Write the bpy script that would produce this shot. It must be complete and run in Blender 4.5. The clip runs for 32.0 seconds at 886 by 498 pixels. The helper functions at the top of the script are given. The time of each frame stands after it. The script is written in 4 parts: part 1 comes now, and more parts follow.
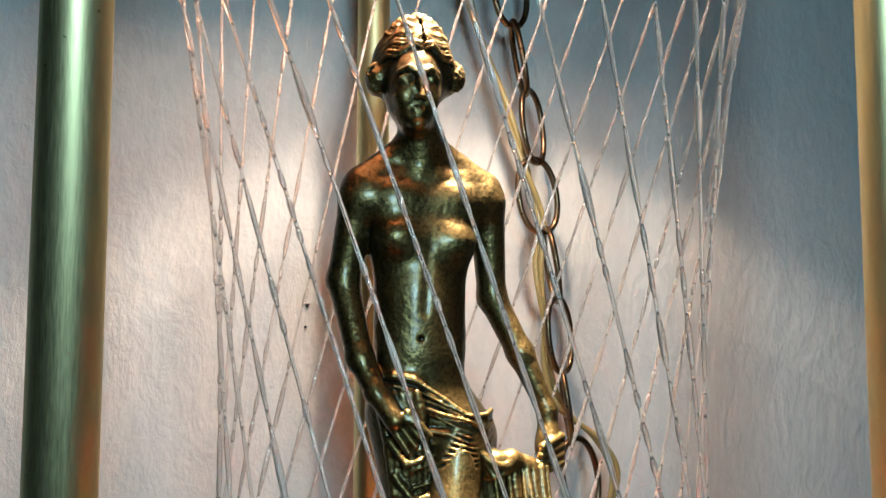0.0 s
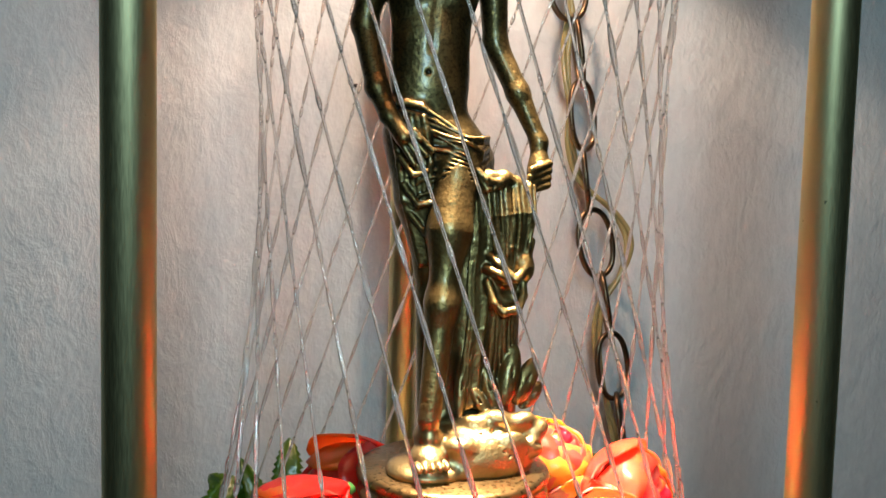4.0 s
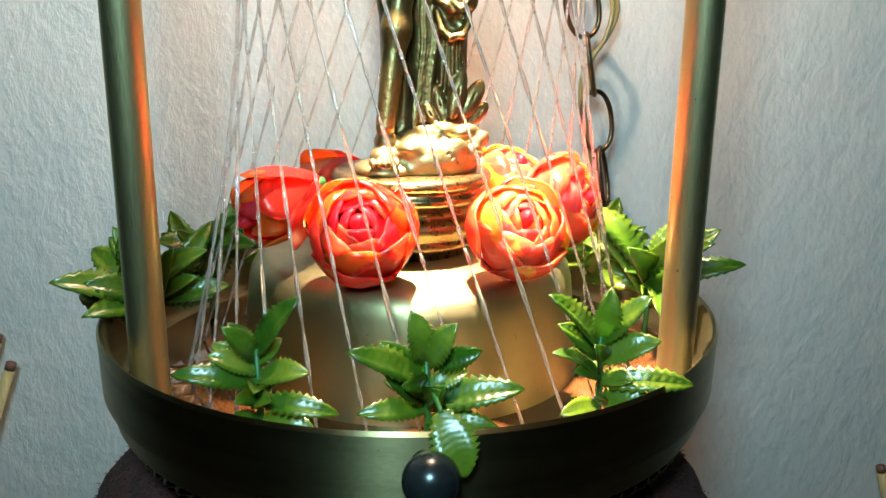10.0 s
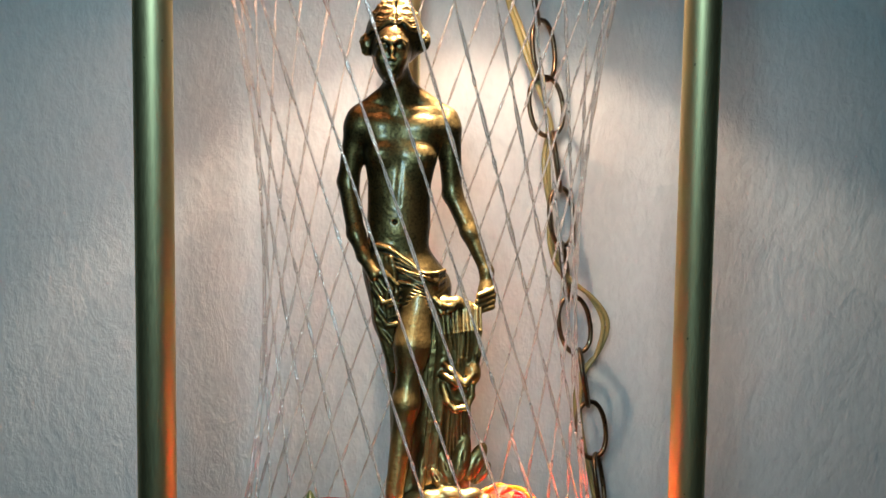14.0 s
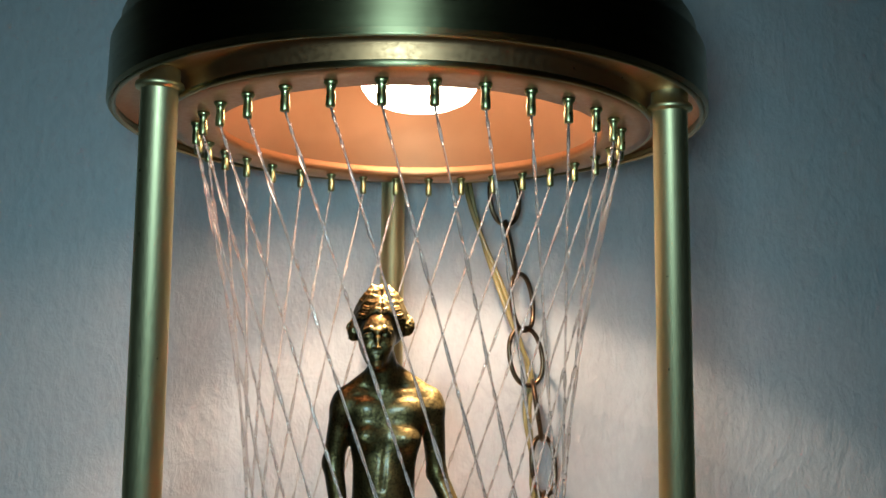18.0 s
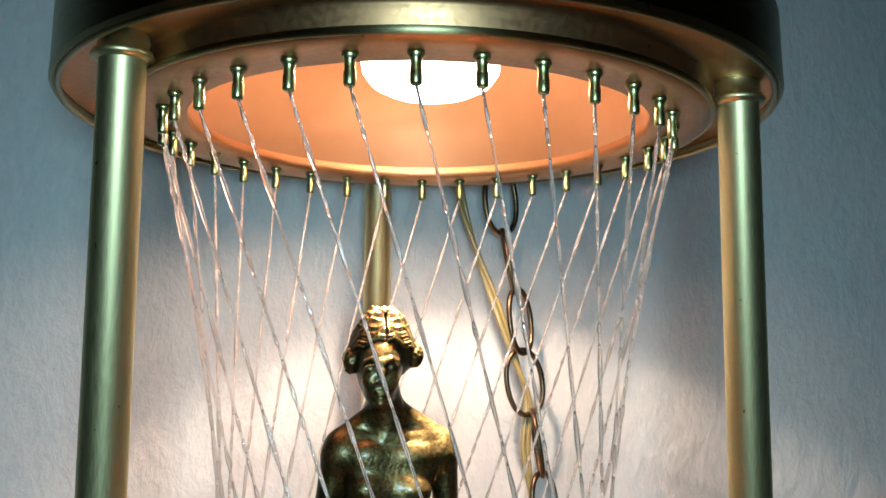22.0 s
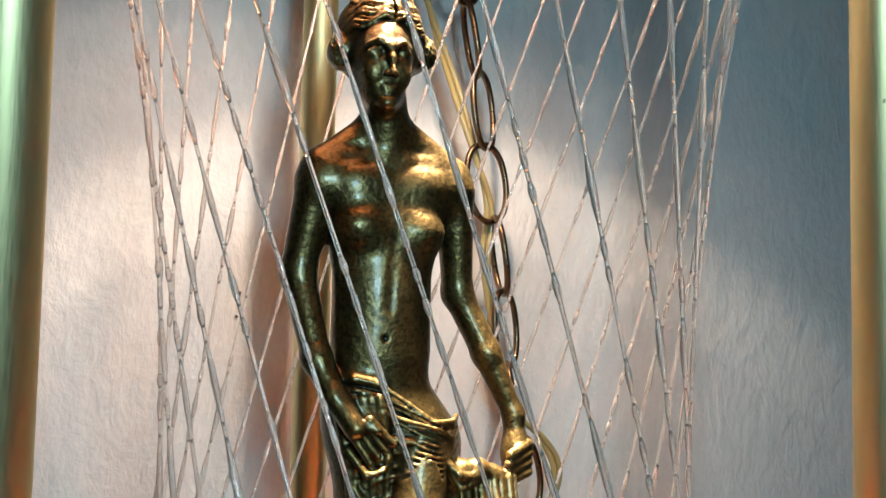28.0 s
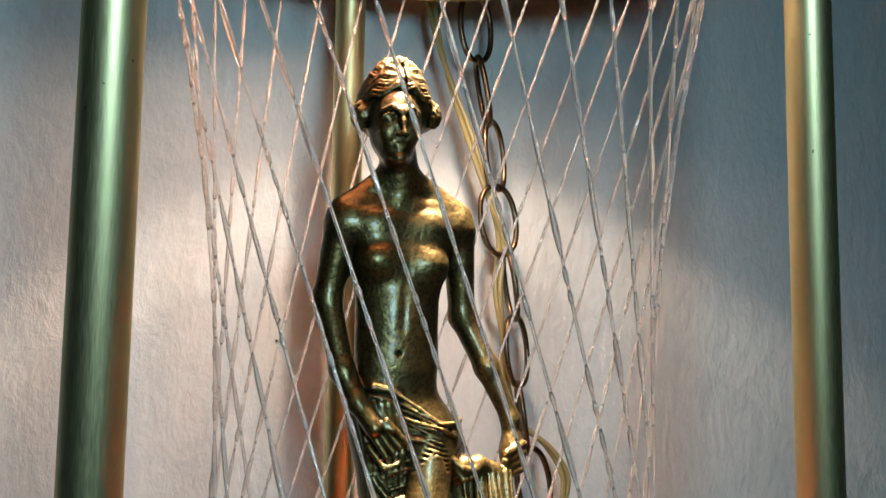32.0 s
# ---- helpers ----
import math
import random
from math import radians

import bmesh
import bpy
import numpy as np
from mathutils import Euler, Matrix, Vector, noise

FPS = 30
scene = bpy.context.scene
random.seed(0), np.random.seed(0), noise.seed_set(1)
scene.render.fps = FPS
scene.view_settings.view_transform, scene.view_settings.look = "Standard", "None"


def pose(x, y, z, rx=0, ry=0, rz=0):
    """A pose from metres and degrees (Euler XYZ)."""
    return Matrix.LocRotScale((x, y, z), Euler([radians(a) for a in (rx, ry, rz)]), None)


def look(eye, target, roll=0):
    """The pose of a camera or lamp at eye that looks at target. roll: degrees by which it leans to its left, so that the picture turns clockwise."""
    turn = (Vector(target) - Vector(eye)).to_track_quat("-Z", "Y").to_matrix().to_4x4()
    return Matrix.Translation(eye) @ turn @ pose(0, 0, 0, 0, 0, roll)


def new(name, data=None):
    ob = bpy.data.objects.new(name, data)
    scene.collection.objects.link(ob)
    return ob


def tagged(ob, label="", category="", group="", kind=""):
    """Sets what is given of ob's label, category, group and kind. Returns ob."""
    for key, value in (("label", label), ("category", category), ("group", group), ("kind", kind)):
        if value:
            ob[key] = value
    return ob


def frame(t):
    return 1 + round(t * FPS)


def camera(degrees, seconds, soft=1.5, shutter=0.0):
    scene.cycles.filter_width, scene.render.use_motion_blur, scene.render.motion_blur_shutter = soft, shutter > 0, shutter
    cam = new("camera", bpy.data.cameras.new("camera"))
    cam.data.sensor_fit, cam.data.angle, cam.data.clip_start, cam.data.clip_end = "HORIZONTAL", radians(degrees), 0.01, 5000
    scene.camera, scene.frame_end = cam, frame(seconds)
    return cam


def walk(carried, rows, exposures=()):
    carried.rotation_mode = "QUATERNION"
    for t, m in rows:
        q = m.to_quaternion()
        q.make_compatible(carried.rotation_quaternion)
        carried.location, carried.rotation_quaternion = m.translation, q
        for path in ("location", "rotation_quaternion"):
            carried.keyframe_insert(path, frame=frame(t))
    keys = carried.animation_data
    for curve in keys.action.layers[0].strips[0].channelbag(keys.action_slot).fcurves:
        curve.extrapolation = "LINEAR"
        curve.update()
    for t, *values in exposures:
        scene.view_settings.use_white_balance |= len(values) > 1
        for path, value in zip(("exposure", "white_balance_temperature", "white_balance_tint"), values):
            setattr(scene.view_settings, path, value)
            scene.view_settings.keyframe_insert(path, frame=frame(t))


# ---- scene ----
cam = camera(54.0, 32.0)
PATH = [
    (0, (-0.105, -0.307, 0.259), (0.5, 1.592, 0.421), 0.1),
    (0.5, (-0.104, -0.309, 0.254), (0.487, 1.599, 0.359), 0.7),
    (1, (-0.1, -0.31, 0.247), (0.469, 1.606, 0.291), 0.8),
    (2, (-0.094, -0.317, 0.233), (0.427, 1.613, 0.192), 1.6),
    (2.5, (-0.093, -0.326, 0.225), (0.404, 1.611, 0.182), 1.5),
    (4.5, (-0.081, -0.387, 0.192), (0.287, 1.57, 0.004), 1.6),
    (5, (-0.074, -0.396, 0.176), (0.238, 1.568, -0.033), 1.7),
    (5.5, (-0.065, -0.409, 0.166), (0.194, 1.558, -0.083), 1.3),
    (6, (-0.053, -0.426, 0.159), (0.163, 1.542, -0.123), 1.3),
    (6.5, (-0.042, -0.446, 0.154), (0.147, 1.52, -0.164), 1.4),
    (7, (-0.039, -0.46, 0.151), (0.137, 1.499, -0.21), 1.3),
    (7.5, (-0.033, -0.468, 0.148), (0.125, 1.483, -0.26), 0.9),
    (8, (-0.029, -0.472, 0.143), (0.139, 1.47, -0.304), 0.8),
    (8.5, (-0.026, -0.47, 0.141), (0.149, 1.455, -0.371), 0.7),
    (8.7, (-0.025, -0.467, 0.14), (0.153, 1.45, -0.4), 0.8),
    (9, (-0.025, -0.468, 0.14), (0.158, 1.448, -0.405), 0.6),
    (9.5, (-0.027, -0.469, 0.149), (0.156, 1.446, -0.401), 0.5),
    (10, (-0.027, -0.468, 0.16), (0.157, 1.454, -0.363), 0.7),
    (10.5, (-0.027, -0.464, 0.174), (0.163, 1.469, -0.306), 0.6),
    (11, (-0.029, -0.463, 0.187), (0.167, 1.479, -0.252), 0.5),
    (11.5, (-0.029, -0.467, 0.206), (0.156, 1.487, -0.179), 0.2),
    (12, (-0.03, -0.47, 0.218), (0.163, 1.495, -0.096), 0.6),
    (12.5, (-0.034, -0.471, 0.238), (0.16, 1.501, -0.029), 0.9),
    (13, (-0.037, -0.479, 0.252), (0.167, 1.499, 0.045), 1.0),
    (13.5, (-0.037, -0.482, 0.26), (0.164, 1.501, 0.093), 0.9),
    (14, (-0.037, -0.483, 0.273), (0.165, 1.502, 0.126), 0.8),
    (14.5, (-0.04, -0.484, 0.283), (0.169, 1.503, 0.174), 0.7),
    (16.5, (-0.042, -0.487, 0.306), (0.163, 1.501, 0.355), 0.9),
    (17, (-0.042, -0.488, 0.321), (0.179, 1.497, 0.415), 0.8),
    (17.5, (-0.041, -0.491, 0.331), (0.19, 1.489, 0.492), 0.8),
    (18, (-0.043, -0.497, 0.344), (0.205, 1.476, 0.556), 0.5),
    (18.5, (-0.044, -0.496, 0.357), (0.212, 1.476, 0.565), 0.5),
    (19, (-0.046, -0.497, 0.37), (0.215, 1.467, 0.639), 0.0),
    (19.5, (-0.048, -0.498, 0.375), (0.221, 1.457, 0.7), -0.2),
    (20, (-0.047, -0.494, 0.378), (0.218, 1.454, 0.748), -0.1),
    (20.5, (-0.047, -0.489, 0.377), (0.212, 1.459, 0.751), -0.0),
    (21, (-0.052, -0.475, 0.373), (0.226, 1.479, 0.702), 0.2),
    (21.5, (-0.061, -0.446, 0.359), (0.254, 1.506, 0.66), 0.3),
    (22, (-0.076, -0.411, 0.357), (0.34, 1.533, 0.581), 0.4),
    (22.5, (-0.095, -0.384, 0.348), (0.428, 1.538, 0.533), 1.0),
    (23, (-0.115, -0.367, 0.343), (0.494, 1.531, 0.498), 1.4),
    (23.5, (-0.122, -0.35, 0.336), (0.53, 1.535, 0.47), 1.7),
    (24.5, (-0.131, -0.317, 0.319), (0.607, 1.541, 0.402), 1.9),
    (25, (-0.136, -0.304, 0.312), (0.652, 1.534, 0.367), 2.5),
    (25.5, (-0.136, -0.3, 0.301), (0.683, 1.524, 0.358), 1.8),
    (26, (-0.14, -0.291, 0.295), (0.736, 1.506, 0.352), 2.2),
    (26.5, (-0.138, -0.284, 0.287), (0.76, 1.502, 0.344), 1.8),
    (28.5, (-0.111, -0.273, 0.259), (0.669, 1.559, 0.453), 0.9),
    (29, (-0.108, -0.271, 0.256), (0.658, 1.554, 0.544), 0.7),
    (29.7, (-0.102, -0.27, 0.256), (0.639, 1.55, 0.629), 0.7),
    (30.5, (-0.105, -0.277, 0.255), (0.642, 1.532, 0.67), 0.4),
    (31.2, (-0.113, -0.299, 0.26), (0.631, 1.527, 0.593), 0.9),
    (31.6, (-0.122, -0.317, 0.266), (0.614, 1.529, 0.488), 0.8),
    (32, (-0.127, -0.334, 0.26), (0.594, 1.521, 0.455), 0.8),
]
EXPOSURES = [(0, -0.28, 6350, 8), (4.5, -0.36, 6600, 11), (6, -0.17, 6650, 8), (7, 0.05, 6650, 4), (8, 0.34, 6450, 0), (8.7, 0.54, 6400, 0), (10, 0.58, 6400, 0), (11, 0.15, 6600, 5), (12.5, -0.2, 6600, 11), (14.5, -0.36, 6500, 9), (16.5, -0.52, 6450, 9), (18, -0.48, 6400, 8), (19.5, 0.13, 6350, 8), (21, 0.20, 6400, 9), (22.5, -0.2, 6450, 10), (24, -0.33, 6450, 10), (25, -0.20, 6450, 9), (26.5, -0.18, 6450, 9), (29, -0.25, 6400, 9), (32, -0.35, 6450, 9)]
walk(cam, [(t, look(eye, target, roll)) for t, eye, target, roll in PATH], EXPOSURES)

# ---- world and light ----
world = bpy.data.worlds.new("world")
scene.world = world
world.use_nodes = True
world.node_tree.nodes["Background"].inputs[0].default_value = (0.9, 0.75, 0.6, 1)
world.node_tree.nodes["Background"].inputs[1].default_value = 0.004


def lamp(name, kind, m, power, colour, size):
    d = bpy.data.lights.new(name, kind)
    d.energy, d.color = power, colour
    if kind == "AREA":
        d.shape, d.size = "DISK", size
    else:
        d.shadow_soft_size = size
    ob = new(name, d)
    ob.matrix_world = m
    return ob


# cool light added behind the viewer, a fixed stand-in for the camera's flash
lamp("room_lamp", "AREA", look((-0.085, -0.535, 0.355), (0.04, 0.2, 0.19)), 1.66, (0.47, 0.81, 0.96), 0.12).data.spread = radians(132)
# the reflector bulb under the canopy: a wide beam with a clear edge, and a hot middle
BULB_AT = Vector((0.015, 0.005, 0.508))
BEAM_TO = BULB_AT + Vector((math.tan(radians(7)), math.tan(radians(4)), -1))
beam = lamp("bulb_beam", "SPOT", look(BULB_AT, BEAM_TO), 4.8, (1.0, 0.79, 0.61), 0.010)
beam.data.spot_size, beam.data.spot_blend = radians(113), 0.26
core = lamp("bulb_core", "SPOT", look(BULB_AT, BULB_AT + Vector((0.045, -0.045, -1))), 185.0, (1.0, 0.78, 0.59), 0.020)
core.data.spot_size, core.data.spot_blend = radians(34), 1.0
BULB_STRENGTH = 21.0


# ---- materials ----
def material(name, base=(0.5, 0.5, 0.5), rough=0.5, metal=0.0):
    m = bpy.data.materials.new(name)
    m.use_nodes = True
    n = m.node_tree.nodes["Principled BSDF"]
    n.inputs["Base Color"].default_value = (*base, 1)
    n.inputs["Roughness"].default_value = rough
    n.inputs["Metallic"].default_value = metal
    return m, m.node_tree, n


def coords(tree, scale=(1, 1, 1), kind="Object"):
    c = tree.nodes.new("ShaderNodeTexCoord")
    mp = tree.nodes.new("ShaderNodeMapping")
    mp.inputs["Scale"].default_value = scale
    tree.links.new(c.outputs[kind], mp.inputs[0])
    return mp.outputs[0]


def noise_tex(tree, vec, scale, detail=4.0, rough=0.55, distort=0.0):
    n = tree.nodes.new("ShaderNodeTexNoise")
    n.inputs["Scale"].default_value, n.inputs["Detail"].default_value = scale, detail
    n.inputs["Roughness"].default_value, n.inputs["Distortion"].default_value = rough, distort
    tree.links.new(vec, n.inputs["Vector"])
    return n.outputs["Fac"]


def ramp(tree, fac, *stops):
    r = tree.nodes.new("ShaderNodeValToRGB")
    e = r.color_ramp.elements
    while len(e) < len(stops):
        e.new(0.5)
    for el, (p, c) in zip(e, stops):
        el.position = p
        el.color = (*c, 1) if len(c) == 3 else c
    tree.links.new(fac, r.inputs[0])
    return r.outputs[0]


def spread(tree, fac, lo, hi, a=0.3, b=0.7):
    r = tree.nodes.new("ShaderNodeMapRange")
    for k, v in zip(("From Min", "From Max", "To Min", "To Max"), (a, b, lo, hi)):
        r.inputs[k].default_value = v
    tree.links.new(fac, r.inputs["Value"])
    return r.outputs[0]


def bump(tree, node, fac, strength, distance):
    b = tree.nodes.new("ShaderNodeBump")
    b.inputs["Strength"].default_value, b.inputs["Distance"].default_value = strength, distance
    tree.links.new(fac, b.inputs["Height"])
    tree.links.new(b.outputs[0], node.inputs["Normal"])
    return b


def mix(tree, fac, a, b, kind="MIX"):
    m = tree.nodes.new("ShaderNodeMix")
    m.data_type, m.blend_type = "RGBA", kind
    if isinstance(fac, float):
        m.inputs["Factor"].default_value = fac
    else:
        tree.links.new(fac, m.inputs["Factor"])
    for k, v in ((6, a), (7, b)):
        if isinstance(v, tuple):
            m.inputs[k].default_value = (*v, 1)
        else:
            tree.links.new(v, m.inputs[k])
    return m.outputs[2]


def brass(name, light, dark, lo, hi, stretch=(1, 1, 1), speck=True, brushed=0.0):
    m, t, n = material(name, light, lo, 1.0)
    v = coords(t, stretch)
    big = noise_tex(t, v, 14, 5)
    fine = noise_tex(t, coords(t, (stretch[0] * 1.0, stretch[1] * 1.0, stretch[2] * 1.0)), 420, 3)
    col = ramp(t, big, (0.3, dark), (0.62, light))
    if speck:
        col = mix(t, spread(t, noise_tex(t, coords(t), 240, 2), 0, 0.7, 0.735, 0.77), col, tuple(c * 0.15 for c in dark))
    t.links.new(col, n.inputs["Base Color"])
    t.links.new(spread(t, fine, lo, hi), n.inputs["Roughness"])
    bump(t, n, fine, 0.06, 0.0004)
    if brushed:
        g = t.nodes.new("ShaderNodeTangent")
        g.direction_type, g.axis = "RADIAL", "Z"
        t.links.new(g.outputs[0], n.inputs["Tangent"])
        n.inputs["Anisotropic"].default_value, n.inputs["Anisotropic Rotation"].default_value = brushed, 0.25
    return m


BRASS = brass("antique_brass", (0.32, 0.28, 0.145), (0.24, 0.205, 0.105), 0.35, 0.43, (1, 1, 9), brushed=0.95)
ROD = brass("brass_tube", (0.66, 0.57, 0.31), (0.56, 0.47, 0.25), 0.38, 0.48, (5, 5, 0.4))
INNER = brass("satin_brass", (0.38, 0.32, 0.175), (0.29, 0.24, 0.125), 0.38, 0.50, brushed=0.5)
# nozzle ring tinted coppery: orange light from the reflector, put into the colour
UNDER = brass("orange_lit_brass", (0.46, 0.25, 0.125), (0.36, 0.19, 0.09), 0.36, 0.48, brushed=0.3)
# darker copy of the brass: the shade on the rope put into its colour
TRIM = brass("shaded_rope_brass", (0.085, 0.075, 0.042), (0.05, 0.045, 0.026), 0.22, 0.32, speck=False)
NOZZLE = brass("green_brass", (0.42, 0.42, 0.2), (0.3, 0.3, 0.14), 0.25, 0.4, speck=False)
GILT = brass("gilt_bronze", (0.38, 0.245, 0.10), (0.20, 0.13, 0.055), 0.24, 0.36, speck=False)
CHAIN = brass("brown_brass", (0.24, 0.155, 0.09), (0.10, 0.065, 0.04), 0.25, 0.42, speck=False)

KNOB, t_, n_ = material("grey_pearl", (0.10, 0.115, 0.12), 0.24, 0.75)
t_.links.new(ramp(t_, noise_tex(t_, coords(t_), 60, 4), (0.3, (0.035, 0.04, 0.042)), (0.7, (0.07, 0.08, 0.084))), n_.inputs["Base Color"])

COPPER, t_, n_ = material("orange_enamel", (0.72, 0.27, 0.13), 0.42, 0.85)
t_.links.new(ramp(t_, noise_tex(t_, coords(t_), 24, 4), (0.3, (0.52, 0.26, 0.125)), (0.7, (0.60, 0.31, 0.155))), n_.inputs["Base Color"])
n_.inputs["Coat Weight"].default_value, n_.inputs["Coat Roughness"].default_value = 0.5, 0.25

BULB, t_, n_ = material("lit_bulb", (1, 0.9, 0.75), 0.4)
n_.inputs["Emission Color"].default_value = (1.0, 0.77, 0.60, 1)
n_.inputs["Emission Strength"].default_value = BULB_STRENGTH

STATUE, t_, n_ = material("bronze_statue", (0.3, 0.22, 0.1), 0.4, 0.96)
v_ = coords(t_)
worn_ = noise_tex(t_, v_, 46, 6, 0.6)
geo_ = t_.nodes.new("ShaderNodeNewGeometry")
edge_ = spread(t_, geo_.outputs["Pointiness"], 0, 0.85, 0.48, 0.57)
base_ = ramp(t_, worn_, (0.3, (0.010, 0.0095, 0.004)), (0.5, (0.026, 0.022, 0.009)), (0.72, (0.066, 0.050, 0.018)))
# creases and hollows darkened: their shade is put into the colour
hollow_shade_ = spread(t_, geo_.outputs["Pointiness"], 0.9, 0, 0.41, 0.49)
# raised edges go gold: rubbed metal, plus lamplight on hair and tops painted in
worn_lit_edge_ = mix(t_, edge_, base_, (0.30, 0.20, 0.068))
grain_ = spread(t_, noise_tex(t_, v_, 700, 2, 0.6), 0.5, 0, 0.38, 0.52)
dusty_ = mix(t_, grain_, worn_lit_edge_, (0.008, 0.007, 0.004))
sep_ = t_.nodes.new("ShaderNodeSeparateXYZ")
t_.links.new(v_, sep_.inputs[0])
tide_ = t_.nodes.new("ShaderNodeMath")
tide_.operation = "MULTIPLY_ADD"
tide_.inputs[1].default_value = 0.05
t_.links.new(worn_, tide_.inputs[0])
t_.links.new(sep_.outputs["Z"], tide_.inputs[2])
# gold towards the foot: lamplight on leg and mound put into the colour
lit_leg_ = mix(t_, spread(t_, tide_.outputs[0], 0.5, 0, 0.17, 0.25), dusty_, (0.34, 0.23, 0.085))
lit_mound_ = mix(t_, spread(t_, tide_.outputs[0], 0.6, 0, 0.120, 0.140), lit_leg_, (0.38, 0.28, 0.13))
t_.links.new(mix(t_, hollow_shade_, lit_mound_, (0.006, 0.005, 0.003)), n_.inputs["Base Color"])
t_.links.new(spread(t_, noise_tex(t_, v_, 160, 3), 0.34, 0.48), n_.inputs["Roughness"])
n_.inputs["Coat Weight"].default_value, n_.inputs["Coat Roughness"].default_value = 0.3, 0.20
bump(t_, n_, noise_tex(t_, v_, 430, 2, 0.5), 0.55, 0.0007)

WALL, t_, n_ = material("wallpaper", (0.7, 0.7, 0.7), 0.75)
va_ = coords(t_, (1.0, 1.0, 0.5))
fib_ = noise_tex(t_, va_, 170, 6, 0.62, 0.25)
lump_ = noise_tex(t_, coords(t_, (1, 1, 0.75)), 60, 4, 0.6, 0.3)
stain_ = noise_tex(t_, coords(t_), 5, 4)
t_.links.new(mix(t_, 0.5, ramp(t_, stain_, (0.3, (0.63, 0.635, 0.64)), (0.7, (0.73, 0.725, 0.71))), ramp(t_, fib_, (0.3, (0.60, 0.60, 0.60)), (0.7, (0.76, 0.76, 0.755)))), n_.inputs["Base Color"])
stroke_ = noise_tex(t_, coords(t_, (1.0, 1.0, 0.6)), 30, 5, 0.6, 1.4)
add_ = t_.nodes.new("ShaderNodeMath")
add_.operation = "MULTIPLY_ADD"
add_.inputs[1].default_value = 0.5
t_.links.new(fib_, add_.inputs[0])
t_.links.new(lump_, add_.inputs[2])
more_ = t_.nodes.new("ShaderNodeMath")
more_.operation = "MULTIPLY_ADD"
more_.inputs[1].default_value = 0.9
t_.links.new(stroke_, more_.inputs[0])
t_.links.new(add_.outputs[0], more_.inputs[2])
bump(t_, n_, more_.outputs[0], 0.5, 0.0038)

# kept dark so the lamp's metal has little to reflect
ROOM, t_, n_ = material("unseen_room_dark", (0.16, 0.14, 0.12), 0.9)
t_.links.new(ramp(t_, noise_tex(t_, coords(t_), 3, 4), (0.3, (0.10, 0.09, 0.08)), (0.7, (0.15, 0.13, 0.11))), n_.inputs["Base Color"])

CLOTH, t_, n_ = material("maroon_towelling", (0.035, 0.012, 0.016), 0.95)
terry_ = noise_tex(t_, coords(t_), 520, 3, 0.7)
t_.links.new(ramp(t_, noise_tex(t_, coords(t_), 60, 5), (0.3, (0.035, 0.006, 0.007)), (0.7, (0.095, 0.020, 0.020))), n_.inputs["Base Color"])
n_.inputs["Sheen Weight"].default_value = 0.16
n_.inputs["Sheen Tint"].default_value = (0.45, 0.25, 0.18, 1)
bump(t_, n_, terry_, 0.9, 0.003)

WOOD, t_, n_ = material("dark_frame_wood", (0.07, 0.045, 0.03), 0.4)
t_.links.new(ramp(t_, noise_tex(t_, coords(t_, (1, 8, 8)), 18, 5), (0.3, (0.05, 0.032, 0.02)), (0.7, (0.15, 0.10, 0.065))), n_.inputs["Base Color"])
BEAD, t_, n_ = material("silvered_beading", (0.45, 0.40, 0.34), 0.35, 0.8)
CANVAS, t_, n_ = material("dark_canvas", (0.08, 0.07, 0.06), 0.8)
t_.links.new(ramp(t_, noise_tex(t_, coords(t_), 9, 5), (0.3, (0.05, 0.05, 0.05)), (0.7, (0.12, 0.10, 0.08))), n_.inputs["Base Color"])

REED, t_, n_ = material("bamboo_stick", (0.5, 0.42, 0.2), 0.5)
t_.links.new(ramp(t_, noise_tex(t_, coords(t_, (6, 6, 0.5)), 60, 4), (0.3, (0.30, 0.27, 0.12)), (0.7, (0.52, 0.42, 0.20))), n_.inputs["Base Color"])
REED_TIP, t_, n_ = material("dark_stick_tip", (0.16, 0.07, 0.05), 0.6)


def leaf_material(name, dark, mid, light):
    m, t, n = material(name, mid, 0.3)
    info = t.nodes.new("ShaderNodeObjectInfo")
    a = ramp(t, noise_tex(t, coords(t), 70, 4), (0.3, dark), (0.55, mid), (0.75, light))
    b = ramp(t, info.outputs["Random"], (0.0, dark), (0.6, mid), (1.0, light))
    t.links.new(mix(t, 0.55, a, b), n.inputs["Base Color"])
    n.inputs["Subsurface Weight"].default_value = 0.12
    n.inputs["Subsurface Radius"].default_value = (0.002, 0.004, 0.001)
    n.inputs["Subsurface Scale"].default_value = 1.0
    n.inputs["Coat Weight"].default_value, n.inputs["Coat Roughness"].default_value = 0.45, 0.22
    w = t.nodes.new("ShaderNodeTexWave")
    w.inputs["Scale"].default_value, w.inputs["Distortion"].default_value = 90, 1.2
    t.links.new(coords(t, (0.3, 1, 1)), w.inputs["Vector"])
    bump(t, n, w.outputs["Fac"], 0.35, 0.0007)
    return m


LEAF = leaf_material("plastic_leaf", (0.016, 0.058, 0.004), (0.066, 0.130, 0.007), (0.19, 0.235, 0.023))
STEM, t_, n_ = material("plastic_stem", (0.03, 0.13, 0.025), 0.4)


